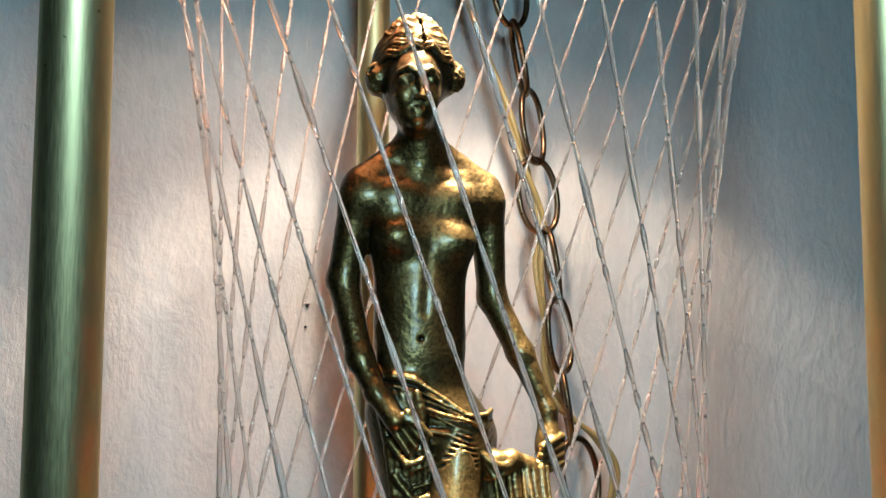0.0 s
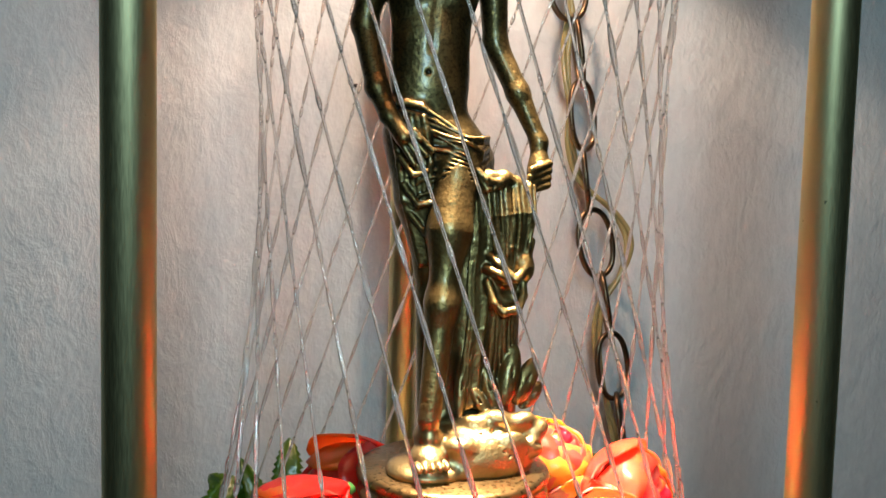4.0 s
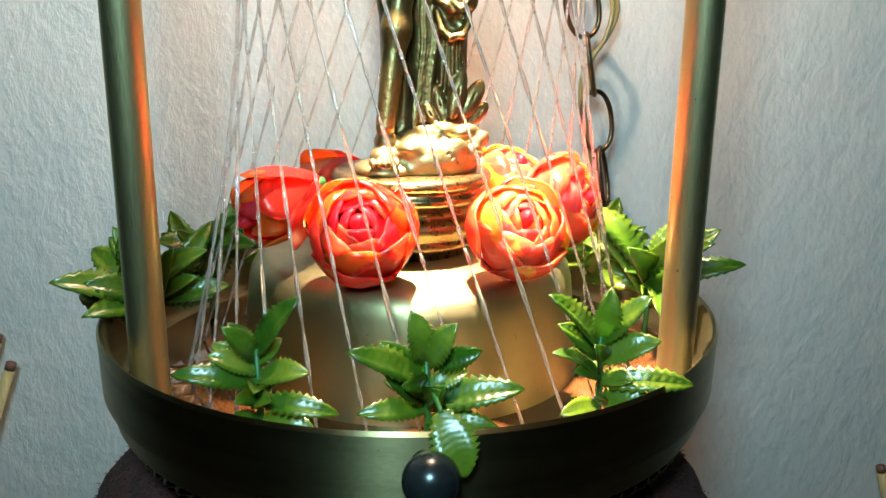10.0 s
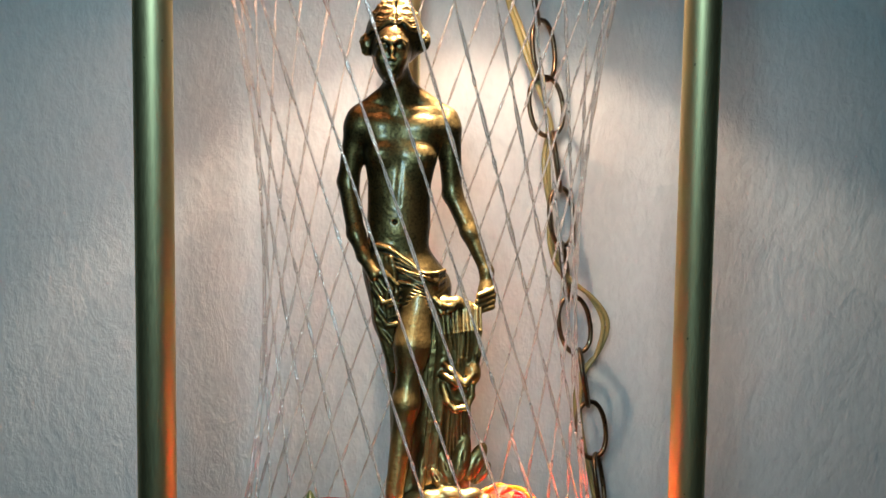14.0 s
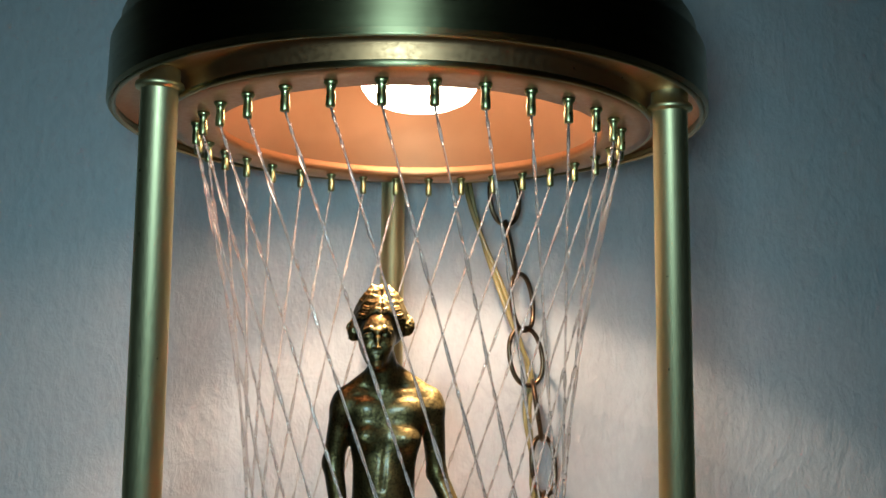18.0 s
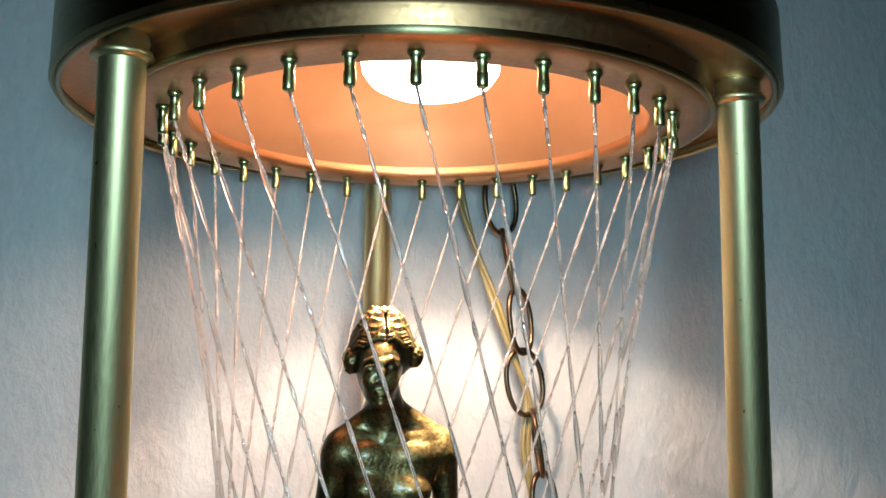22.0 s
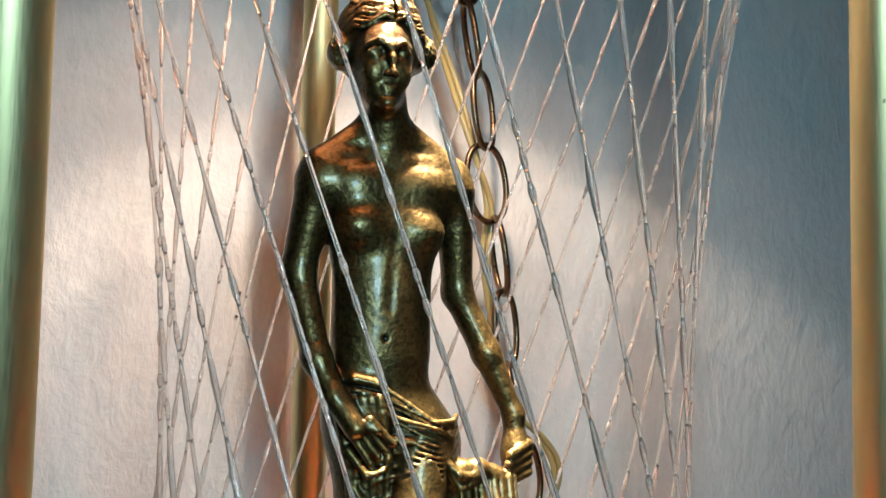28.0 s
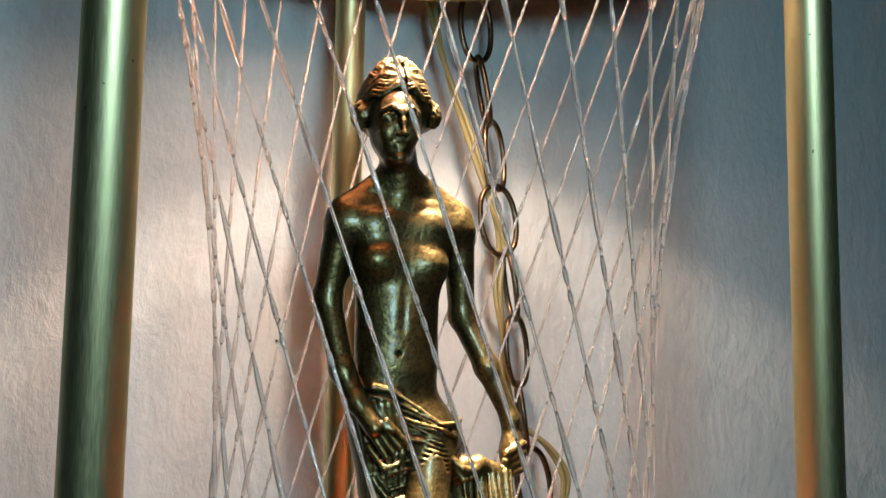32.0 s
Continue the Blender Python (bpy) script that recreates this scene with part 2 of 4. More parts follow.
def petal_material(name, a, b, c, thin):
    m, t, n = material(name, a, 0.26)
    info = t.nodes.new("ShaderNodeObjectInfo")
    att = t.nodes.new("ShaderNodeAttribute")
    att.attribute_name = "along"
    s = t.nodes.new("ShaderNodeMath")
    s.operation = "MULTIPLY_ADD"
    s.inputs[1].default_value = 0.5
    t.links.new(info.outputs["Random"], s.inputs[0])
    t.links.new(noise_tex(t, coords(t), 45, 3), s.inputs[2])
    e = t.nodes.new("ShaderNodeMath")
    e.operation = "MULTIPLY_ADD"
    e.inputs[1].default_value = 0.22
    t.links.new(att.outputs["Fac"], e.inputs[0])
    t.links.new(s.outputs[0], e.inputs[2])
    t.links.new(ramp(t, e.outputs[0], (0.62, a), (1.02, b), (1.3, c)), n.inputs["Base Color"])
    n.inputs["Subsurface Weight"].default_value = 1.0
    n.inputs["Subsurface Radius"].default_value = (0.016, 0.005, 0.004)
    n.inputs["Subsurface Scale"].default_value = 1.0
    n.inputs["Coat Weight"].default_value, n.inputs["Coat Roughness"].default_value = 0.7, 0.06
    bump(t, n, noise_tex(t, coords(t), 95, 2, 0.5, 0.6), 0.5, 0.0016)
    tr = t.nodes.new("ShaderNodeBsdfTranslucent")
    t.links.new(n.inputs["Base Color"].links[0].from_socket, tr.inputs["Color"])
    mx = t.nodes.new("ShaderNodeMixShader")
    mx.inputs[0].default_value = thin
    out = t.nodes["Material Output"]
    t.links.new(n.outputs[0], mx.inputs[1])
    t.links.new(tr.outputs[0], mx.inputs[2])
    t.links.new(mx.outputs[0], out.inputs[0])
    return m


PETAL = petal_material("red_orange_petal", (0.90, 0.026, 0.022), (0.91, 0.042, 0.022), (0.93, 0.15, 0.020), 0.58)
# lighter copy of the red petal: the lamp's glow put into the colour
PETAL_LAMPLIT = petal_material("orange_petal", (0.92, 0.085, 0.065), (0.93, 0.17, 0.060), (0.94, 0.40, 0.055), 0.6)
PETAL_IN = petal_material("pink_petal", (0.90, 0.035, 0.085), (0.91, 0.070, 0.090), (0.93, 0.15, 0.070), 0.72)

# inner petals of the same roses, paled in colour for the lamp's glow
PETAL_LAMPLIT_IN = petal_material("lamplit_pink_petal", (0.92, 0.11, 0.15), (0.93, 0.18, 0.13), (0.95, 0.38, 0.12), 0.7)

LINE, t_, n_ = material("nylon_line", (0.97, 0.92, 0.89), 0.03)
n_.inputs["Transmission Weight"].default_value, n_.inputs["IOR"].default_value = 0.91, 1.45
DROP, t_, n_ = material("oil_drop", (0.99, 0.96, 0.94), 0.02)
n_.inputs["Transmission Weight"].default_value, n_.inputs["IOR"].default_value = 0.92, 1.45
CORD, t_, n_ = material("clear_gold_cord", (0.42, 0.33, 0.14), 0.18)
n_.inputs["Transmission Weight"].default_value = 0.25
OIL, t_, n_ = material("oil_film", (0.10, 0.035, 0.012), 0.06)
n_.inputs["Coat Weight"].default_value = 1.0
MARK, t_, n_ = material("dark_mark", (0.03, 0.03, 0.035), 0.8)


# ---- building helpers ----
def part(name, bm, mat, parent=None, label="", smooth=True):
    if isinstance(bm, bpy.types.Mesh):
        me = bm
    else:
        me = bpy.data.meshes.new(name)
        bm.normal_update()
        bm.to_mesh(me)
        bm.free()
        if mat:
            me.materials.append(mat)
        if smooth:
            me.polygons.foreach_set("use_smooth", [True] * len(me.polygons))
    ob = new(name, me)
    if parent:
        ob.parent = parent
    if label:
        tagged(ob, label)
    return ob


def thing(name, label, category, m=None, group="", kind=""):
    ob = new(name)
    ob.empty_display_size = 0.02
    if m is not None:
        ob.matrix_world = m
    return tagged(ob, label, category, group, kind)


def sharp(ob, degrees=35):
    me = ob.data
    bm = bmesh.new()
    bm.from_mesh(me)
    for e in bm.edges:
        if len(e.link_faces) == 2 and e.calc_face_angle(0) > radians(degrees):
            e.smooth = False
    bm.to_mesh(me)
    bm.free()
    return ob


def grid_bm(pts, close_u=False, close_v=False):
    """A sheet of quads over rows of points."""
    bm = bmesh.new()
    vs = [[bm.verts.new(p) for p in row] for row in pts]
    nu, nv = len(vs), len(vs[0])
    for i in range(nu if close_u else nu - 1):
        for j in range(nv if close_v else nv - 1):
            a, b, c, d = vs[i][j], vs[(i + 1) % nu][j], vs[(i + 1) % nu][(j + 1) % nv], vs[i][(j + 1) % nv]
            q = []
            for v in (a, b, c, d):
                if v not in q:
                    q.append(v)
            if len(q) > 2:
                bm.faces.new(q)
    return bm


def lathe(profile, seg=96, closed=False):
    """Turn a profile of (radius, height) about z."""
    rows = []
    for k in range(seg):
        a = 2 * math.pi * k / seg
        rows.append([(r * math.cos(a), r * math.sin(a), z) for r, z in profile])
    bm = grid_bm(rows, True, closed)
    bmesh.ops.remove_doubles(bm, verts=bm.verts, dist=1e-6)
    bmesh.ops.recalc_face_normals(bm, faces=bm.faces)
    return bm


def arc(cx, cz, r, a0, a1, n=6):
    return [(cx + r * math.cos(radians(a0 + (a1 - a0) * i / n)), cz + r * math.sin(radians(a0 + (a1 - a0) * i / n))) for i in range(n + 1)]


def smooth_path(pts, n=10, loop=False):
    """Points along a soft curve through pts."""
    P = [Vector(p) for p in pts]
    out = []
    m = len(P)
    for i in range(m if loop else m - 1):
        if loop:
            a, b, c, d = P[i - 1], P[i], P[(i + 1) % m], P[(i + 2) % m]
        else:
            a, b, c, d = P[max(i - 1, 0)], P[i], P[i + 1], P[min(i + 2, m - 1)]
        for k in range(n):
            t = k / n
            out.append(0.5 * ((2 * b) + (c - a) * t + (2 * a - 5 * b + 4 * c - d) * t * t + (3 * b - a - 3 * c + d) * t ** 3))
    if not loop:
        out.append(P[-1])
    return out


def tube(path, radius, seg=8, loop=False, caps=True):
    """A round tube along a path; radius may be a function of 0..1."""
    P = [Vector(p) for p in path]
    n = len(P)
    up = Vector((0.13, 0.31, 0.94))
    rows = []
    for i, p in enumerate(P):
        d = (P[(i + 1) % n] - P[i - 1]) if loop else (P[min(i + 1, n - 1)] - P[max(i - 1, 0)])
        d.normalize()
        x = d.cross(up)
        if x.length < 0.05:
            x = d.cross(Vector((1, 0, 0)))
        x.normalize()
        y = d.cross(x)
        r = radius(i / max(n - 1, 1)) if callable(radius) else radius
        rows.append([p + x * (r * math.cos(2 * math.pi * k / seg)) + y * (r * math.sin(2 * math.pi * k / seg)) for k in range(seg)])
    bm = grid_bm(rows, loop, True)
    if caps and not loop:
        bm.verts.ensure_lookup_table()
        bm.faces.new([bm.verts[k] for k in range(seg)])
        bm.faces.new([bm.verts[(n - 1) * seg + k] for k in reversed(range(seg))])
    bmesh.ops.recalc_face_normals(bm, faces=bm.faces)
    return bm


def box(x0, x1, y0, y1, z0, z1, bevel=0.0):
    bm = bmesh.new()
    bmesh.ops.create_cube(bm, size=1)
    for v in bm.verts:
        v.co = ((x0 + x1) / 2 + v.co.x * (x1 - x0), (y0 + y1) / 2 + v.co.y * (y1 - y0), (z0 + z1) / 2 + v.co.z * (z1 - z0))
    if bevel:
        bmesh.ops.bevel(bm, geom=bm.edges, offset=bevel, segments=2, affect="EDGES")
    return bm


def ball(r, c=(0, 0, 0), u=24, v=14, squash=(1, 1, 1)):
    bm = bmesh.new()
    bmesh.ops.create_uvsphere(bm, u_segments=u, v_segments=v, radius=r)
    for w in bm.verts:
        w.co = Vector((w.co.x * squash[0] + c[0], w.co.y * squash[1] + c[1], w.co.z * squash[2] + c[2]))
    return bm


# ---- the room ----
WALL_Y = 0.212
FLOOR_Z = -0.72


def slab(name, mat, label, *b):
    ob = part(name, box(*b), mat, smooth=False)
    return tagged(ob, label, name.split("_")[0], kind="structure")


slab("wall_north", WALL, "pale grey wallpaper with a fibrous vertical grain", -1.6, 1.6, WALL_Y, WALL_Y + 0.1, FLOOR_Z, 1.75)
# added and unseen: a dark shell that keeps reflections in the brass dark
slab("wall_south", ROOM, "unseen dark wall added to close the room", -1.7, 1.7, -4.5, -4.4, FLOOR_Z, 1.75)
slab("wall_west", ROOM, "unseen dark wall added to close the room", -1.7, -1.6, -4.4, WALL_Y, FLOOR_Z, 1.75)
slab("wall_east", ROOM, "unseen dark wall added to close the room", 1.6, 1.7, -4.4, WALL_Y, FLOOR_Z, 1.75)
slab("floor", ROOM, "unseen dark floor added to close the room", -1.7, 1.7, -4.5, WALL_Y + 0.1, FLOOR_Z - 0.1, FLOOR_Z)
slab("ceiling", ROOM, "unseen dark ceiling added to close the room", -1.7, 1.7, -4.5, WALL_Y + 0.1, 1.75, 1.85)


def wall_mark(x, z, r, seed):
    rng = random.Random(seed)
    pts = []
    for k in range(14):
        a = 2 * math.pi * k / 14
        q = r * rng.uniform(0.65, 1.2)
        pts.append((x + q * math.cos(a), WALL_Y - 0.0012, z + 1.15 * q * math.sin(a)))
    bm = bmesh.new()
    c = bm.verts.new((x, WALL_Y - 0.002, z))
    vs = [bm.verts.new(p) for p in pts]
    back = [bm.verts.new((p[0], WALL_Y - 0.0002, p[2])) for p in pts]
    for k in range(14):
        bm.faces.new((c, vs[k], vs[(k + 1) % 14]))
        bm.faces.new((vs[k], back[k], back[(k + 1) % 14], vs[(k + 1) % 14]))
    bmesh.ops.recalc_face_normals(bm, faces=bm.faces)
    tagged(part("wall_mark", bm, MARK), "small dark speck on the grey wallpaper", "mark", "marks on the wall", kind="structure")


wall_mark(-0.0245, 0.2672, 0.0013, 1)
wall_mark(-0.0255, 0.2545, 0.0008, 2)


def picture_frame():
    """A framed picture on the wall; its lower rail shows above the lamp."""
    f = thing("picture_frame", "dark wooden picture frame with silvery bead trim hung on the wall", "picture frame", pose(-0.10, WALL_Y, 0.713, 0, -1.3, 0))
    L, R, H, w, d = -0.52, 0.405, 0.62, 0.045, 0.032
    for nm, b in (("rail", (L, R, -d, -0.002, 0, w)), ("rail", (L, R, -d, -0.002, H - w, H)), ("stile", (L, L + w, -d, -0.002, w, H - w)), ("stile", (R - w, R, -d, -0.002, w, H - w))):
        part(nm, box(*b, bevel=0.003), WOOD, f, smooth=False)
    part("canvas", box(L + w, R - w, -0.012, -0.004, w, H - w), CANVAS, f, "dark canvas inside the frame", smooth=False)
    bm = bmesh.new()
    n = int((R - L) / 0.0066)
    for k in range(n):
        bmesh.ops.create_icosphere(bm, subdivisions=1, radius=0.0031, matrix=Matrix.Translation((L + 0.004 + k * 0.0066, -d - 0.001, 0.0075)))
    part("bead_trim", bm, BEAD, f, "row of small silvery beads")


picture_frame()


# ---- the cloth-covered stand ----
def draped_cloth():
    rng = random.Random(5)
    ph = [rng.uniform(0, 6.28) for _ in range(6)]
    rows = []
    n = 320
    for k in range(n):
        a = 2 * math.pi * k / n
        fold = 0.5 * math.sin(5 * a + ph[0]) + 0.35 * math.sin(8 * a + ph[1]) + 0.25 * math.sin(13 * a + ph[2])
        row = []
        for i in range(120):
            s = i / 119
            if s < 0.28:
                r = 0.125 * s / 0.28
                z = -0.064 - 0.004 * (s / 0.28) ** 2
            else:
                q = (s - 0.28) / 0.72
                r = 0.125 + 0.020 * min(1, q * 9) ** 0.6 + 0.085 * q ** 0.55 + 0.030 * fold * q ** 0.8 + 0.010 * max(0.0, -math.cos(a)) * min(1, q * 12)
                z = -0.068 - 0.016 * min(1, q * 9) ** 1.6 - 0.630 * q ** 1.25
            lump = 0.0010 * noise.noise(Vector((420 * r * math.cos(a), 420 * r * math.sin(a), 400 * z))) + 0.0022 * noise.noise(Vector((70 * r * math.cos(a), 70 * r * math.sin(a), 60 * z)))
            row.append(((r + lump) * math.cos(a) * 1.03 + 0.001, (r + lump) * math.sin(a) * 0.86 - 0.004, z + lump))
        rows.append(row)
    bm = grid_bm(rows, True, False)
    bmesh.ops.remove_doubles(bm, verts=bm.verts, dist=1e-6)
    bmesh.ops.recalc_face_normals(bm, faces=bm.faces)
    cloth = part("draped_cloth", bm, CLOTH)
    # short terry loops standing off the weave
    verts, faces = [], []
    for _ in range(16000):
        k, i = rng.randrange(n), rng.randrange(34, 78)
        p0 = Vector(rows[k][i])
        across = (Vector(rows[(k + 1) % n][i]) - p0) * rng.uniform(-0.5, 0.5) + (Vector(rows[k][i + 1]) - p0) * rng.uniform(-0.5, 0.5)
        out = Vector((p0.x, p0.y, 0.03)).normalized() + Vector((rng.uniform(-0.6, 0.6), rng.uniform(-0.6, 0.6), rng.uniform(-0.7, 0.5)))
        side = out.cross(Vector((rng.uniform(-1, 1), rng.uniform(-1, 1), 1))).normalized() * 0.00045
        foot, top = p0 + across, p0 + across + out * rng.uniform(0.0010, 0.0026)
        q = len(verts)
        verts += [foot - side, foot + side, foot + side.cross(out).normalized() * 0.0007, top]
        faces += [(q, q + 1, q + 3), (q + 1, q + 2, q + 3), (q + 2, q, q + 3)]
    me = bpy.data.meshes.new("nap")
    me.from_pydata([v.to_tuple() for v in verts], [], faces)
    me.materials.append(CLOTH)
    tagged(part("nap", me, None, cloth, "short maroon terry nap"), kind="stuff")
    tagged(cloth, "dark maroon terry cloth draped over the stand under the lamp", "cloth")


draped_cloth()


def stand():
    s = thing("stool", "round stool hidden under the maroon cloth", "stool")
    part("seat", lathe([(0, -0.075), (0.115, -0.075), (0.12, -0.08), (0.12, -0.10), (0.115, -0.105), (0, -0.105)], 40), WOOD, s)
    for k in range(4):
        a = radians(45 + 90 * k)
        c, q = math.cos(a), math.sin(a)
        part("leg", tube([(0.085 * c, 0.075 * q, -0.104), (0.10 * c, 0.085 * q, FLOOR_Z)], 0.012, 10), WOOD, s)


stand()


def bamboo_stick(x, y, z, dx):
    d = Vector((dx, -0.10, -1)).normalized()
    top = Vector((x, y, z))
    k = (FLOOR_Z - z) / d.z
    s = thing("bamboo_stick", "thin pale bamboo stick with a dark tip leaning at the wall", "stick", group="bamboo sticks by the wall")
    part("shaft", tube([top + d * 0.006, top + d * (k * 0.5), top + d * k], 0.0042, 10), REED, s)
    part("tip", tube([top, top + d * 0.0065], 0.0040, 10), REED_TIP, s, "dark brown stick end")


bamboo_stick(-0.301, 0.192, -0.107, -0.36)
bamboo_stick(-0.310, 0.196, -0.085, -0.34)
bamboo_stick(0.434, 0.196, -0.228, 0.30)


# ---- the rain lamp ----
RING, RODS_R = 0.1205, 0.148
lamp_root = thing("rain_lamp", "antique brass oil rain lamp with three tubes and nylon strings", "lamp")


def rope_trim(z, flip):
    n, m = 736, 12
    rows = []
    for i in range(n):
        a = 2 * math.pi * i / n
        row = []
        for j in range(m):
            b = 2 * math.pi * j / m
            tw = (92 * a + 2 * flip * b) / 2
            r = 0.0044 * (0.62 + 0.48 * abs(math.sin(tw)))
            R = 0.1516 + r * math.cos(b)
            row.append((R * math.cos(a), R * math.sin(a), z + r * math.sin(b)))
        rows.append(row)
    bm = grid_bm(rows, True, True)
    bmesh.ops.recalc_face_normals(bm, faces=bm.faces)
    return bm


def shell(z0, s, tail):
    """The stamped shell, s=1 upwards from its open rim at z0, s=-1 downwards."""
    out = [(0.1635, 0.003), (0.1640, 0.0), (0.1655, -0.0012), (0.1668, 0.0006), (0.1665, 0.006), (0.1660, 0.0300), (0.1650, 0.0325), (0.1628, 0.0332), (0.1618, 0.0345), (0.1612, 0.0440), (0.1595, 0.0468), (0.1560, 0.0478), (0.1510, 0.0560), (0.1480, 0.0590), (0.138, 0.0665), (0.118, 0.0790), (0.092, 0.0905), (0.070, 0.0975)]
    return [(r, z0 + s * z) for r, z in out + tail]


CZ = 0.467
canopy = part("canopy", lathe(shell(CZ, 1, [(0.0690, 0.1000), (0.0680, 0.1040), (0.0665, 0.1160), (0.0640, 0.1240), (0.0560, 0.1340), (0.0490, 0.1430), (0.0440, 0.1540), (0.0420, 0.170), (0.0390, 0.176), (0.030, 0.180), (0.0, 0.181)]), 160), BRASS, lamp_root, "dark antique brass canopy with a flared neck")
sharp(canopy)
part("rope_trim", rope_trim(CZ + 0.0528, 1), TRIM, canopy, "twisted rope moulding")
part("under_plate", lathe([(0.1638, CZ + 0.004), (0.160, CZ + 0.0065), (0.1385, CZ + 0.0065), (0.1372, CZ + 0.004), (0.1370, CZ - 0.0045), (0.1360, CZ - 0.0062), (0.1290, CZ - 0.0065), (0.1110, CZ - 0.0065), (0.1098, CZ - 0.0055), (0.1092, CZ - 0.003), (0.1100, CZ)], 128), UNDER, canopy, "brass ring that holds the nozzles, tinted with the reflector's orange light")
part("reflector", lathe([(0.1100, CZ), (0.1085, CZ + 0.004), (0.1030, CZ + 0.0180), (0.096, CZ + 0.034), (0.085, CZ + 0.050), (0.068, CZ + 0.064), (0.050, CZ + 0.072), (0.041, CZ + 0.076), (0.038, CZ + 0.082), (0.036, CZ + 0.0970), (0.0, CZ + 0.0975)], 96), COPPER, canopy, "glossy orange enamelled reflector dome")
for br, bz, bw in ((0.1372, CZ - 0.0045, 0.0016), (0.1630, CZ - 0.0006, 0.0012)):
    part("bead", lathe(arc(br, bz, bw, 0, 360, 10), 128, True), BRASS, canopy, "thin greenish brass bead")
BX, BY = 0.004, -0.006


def moved(bm, x, y):
    bmesh.ops.translate(bm, vec=(x, y, 0), verts=bm.verts)
    return bm


bulb = part("bulb", moved(lathe([(0.0, 0.4785), (0.012, 0.4790), (0.022, 0.4808), (0.0295, 0.4845), (0.0335, 0.4900), (0.0345, 0.4960), (0.0325, 0.5060), (0.0250, 0.5260), (0.0170, 0.5450), (0.0145, 0.5585), (0.0, 0.5590)], 48), BX, BY), BULB, canopy, "glowing frosted reflector bulb")
bulb.visible_shadow = False
part("bulb_cap", moved(lathe([(0.0, CZ + 0.1000), (0.015, CZ + 0.1000), (0.015, CZ + 0.092), (0.0, CZ + 0.092)], 24), BX, BY), NOZZLE, canopy)


def knob(parent, x, z):
    k = part("knob", ball(0.0112, (x, -0.1785, z), 40, 24), KNOB, parent, "round grey pearly knob")
    bm = lathe([(0.0, 0.0), (0.0068, 0.0), (0.0075, 0.001), (0.006, 0.0028), (0.0045, 0.007)], 20)
    bmesh.ops.transform(bm, matrix=pose(x, -0.1655, z, 90), verts=bm.verts)
    part("washer", bm, BRASS, k)


knob(canopy, -0.0005, 0.4870)

nozzle_mesh = None
for k in range(32):
    if nozzle_mesh is None:
        zt = CZ - 0.0065
        o = part("nozzle", lathe([(0.0, zt), (0.0031, zt), (0.0033, zt - 0.0008), (0.0027, zt - 0.0018), (0.0021, zt - 0.0028), (0.0020, zt - 0.0055), (0.0023, zt - 0.0068), (0.0023, zt - 0.0112), (0.0019, zt - 0.0120), (0.0, zt - 0.0120)], 14), NOZZLE, canopy)
        for v in o.data.vertices:
            v.co.x += RING
        nozzle_mesh = o.data
    else:
        o = part("nozzle", nozzle_mesh, None, canopy)
    o.matrix_basis = pose(0, 0, 0, 0, 0, 11.25 * k - 90)

TZ = 0.004
tray = part("tray", lathe(shell(TZ, -1, [(0.066, 0.0685)]) + [(0.0, TZ - 0.0690)], 160), BRASS, lamp_root, "dark antique brass tray with a rolled rim")
sharp(tray)
part("rope_trim", rope_trim(TZ - 0.0528, -1), TRIM, tray, "twisted rope moulding")
part("liner", lathe([(0.1640, TZ - 0.0002), (0.1622, TZ - 0.002), (0.1610, TZ - 0.026), (0.1590, TZ - 0.031), (0.150, TZ - 0.034), (0.098, TZ - 0.034), (0.0, TZ - 0.034)], 128), INNER, tray, "satin brass inside of the tray")
part("oil_film", lathe([(0.0948, TZ - 0.0325), (0.1555, TZ - 0.0325)], 96), OIL, tray, "thin amber film of oil")
knob(tray, -0.0026, -0.0086)
part("reservoir", lathe([(0.0950, TZ - 0.0335), (0.0942, TZ - 0.030), (0.0900, TZ + 0.008), (0.0888, TZ + 0.0180), (0.0872, TZ + 0.0236), (0.0842, TZ + 0.0274), (0.0795, TZ + 0.0293), (0.0730, TZ + 0.0298), (0.0, TZ + 0.0300)], 128), INNER, lamp_root, "satin brass drum with a rounded shoulder")

for k, a in enumerate((90, 210, 330)):
    x, y = RODS_R * math.cos(radians(a)), RODS_R * math.sin(radians(a))
    bm = lathe([(0.0086, TZ - 0.033), (0.0088, TZ - 0.030), (0.0088, CZ - 0.004), (0.0092, CZ - 0.0035), (0.0112, CZ - 0.003), (0.0116, CZ - 0.0018), (0.0112, CZ - 0.0004), (0.0096, CZ), (0.0094, CZ + 0.0066)], 40)
    o = part("tube", bm, ROD, lamp_root, "upright brass tube")
    o.location = (x, y, 0)
    o.rotation_euler = (0, 0, 1.7 * k)

BR, BZ = 0.1235, -0.0285
TOPZ = CZ - 0.018
line_sets = []
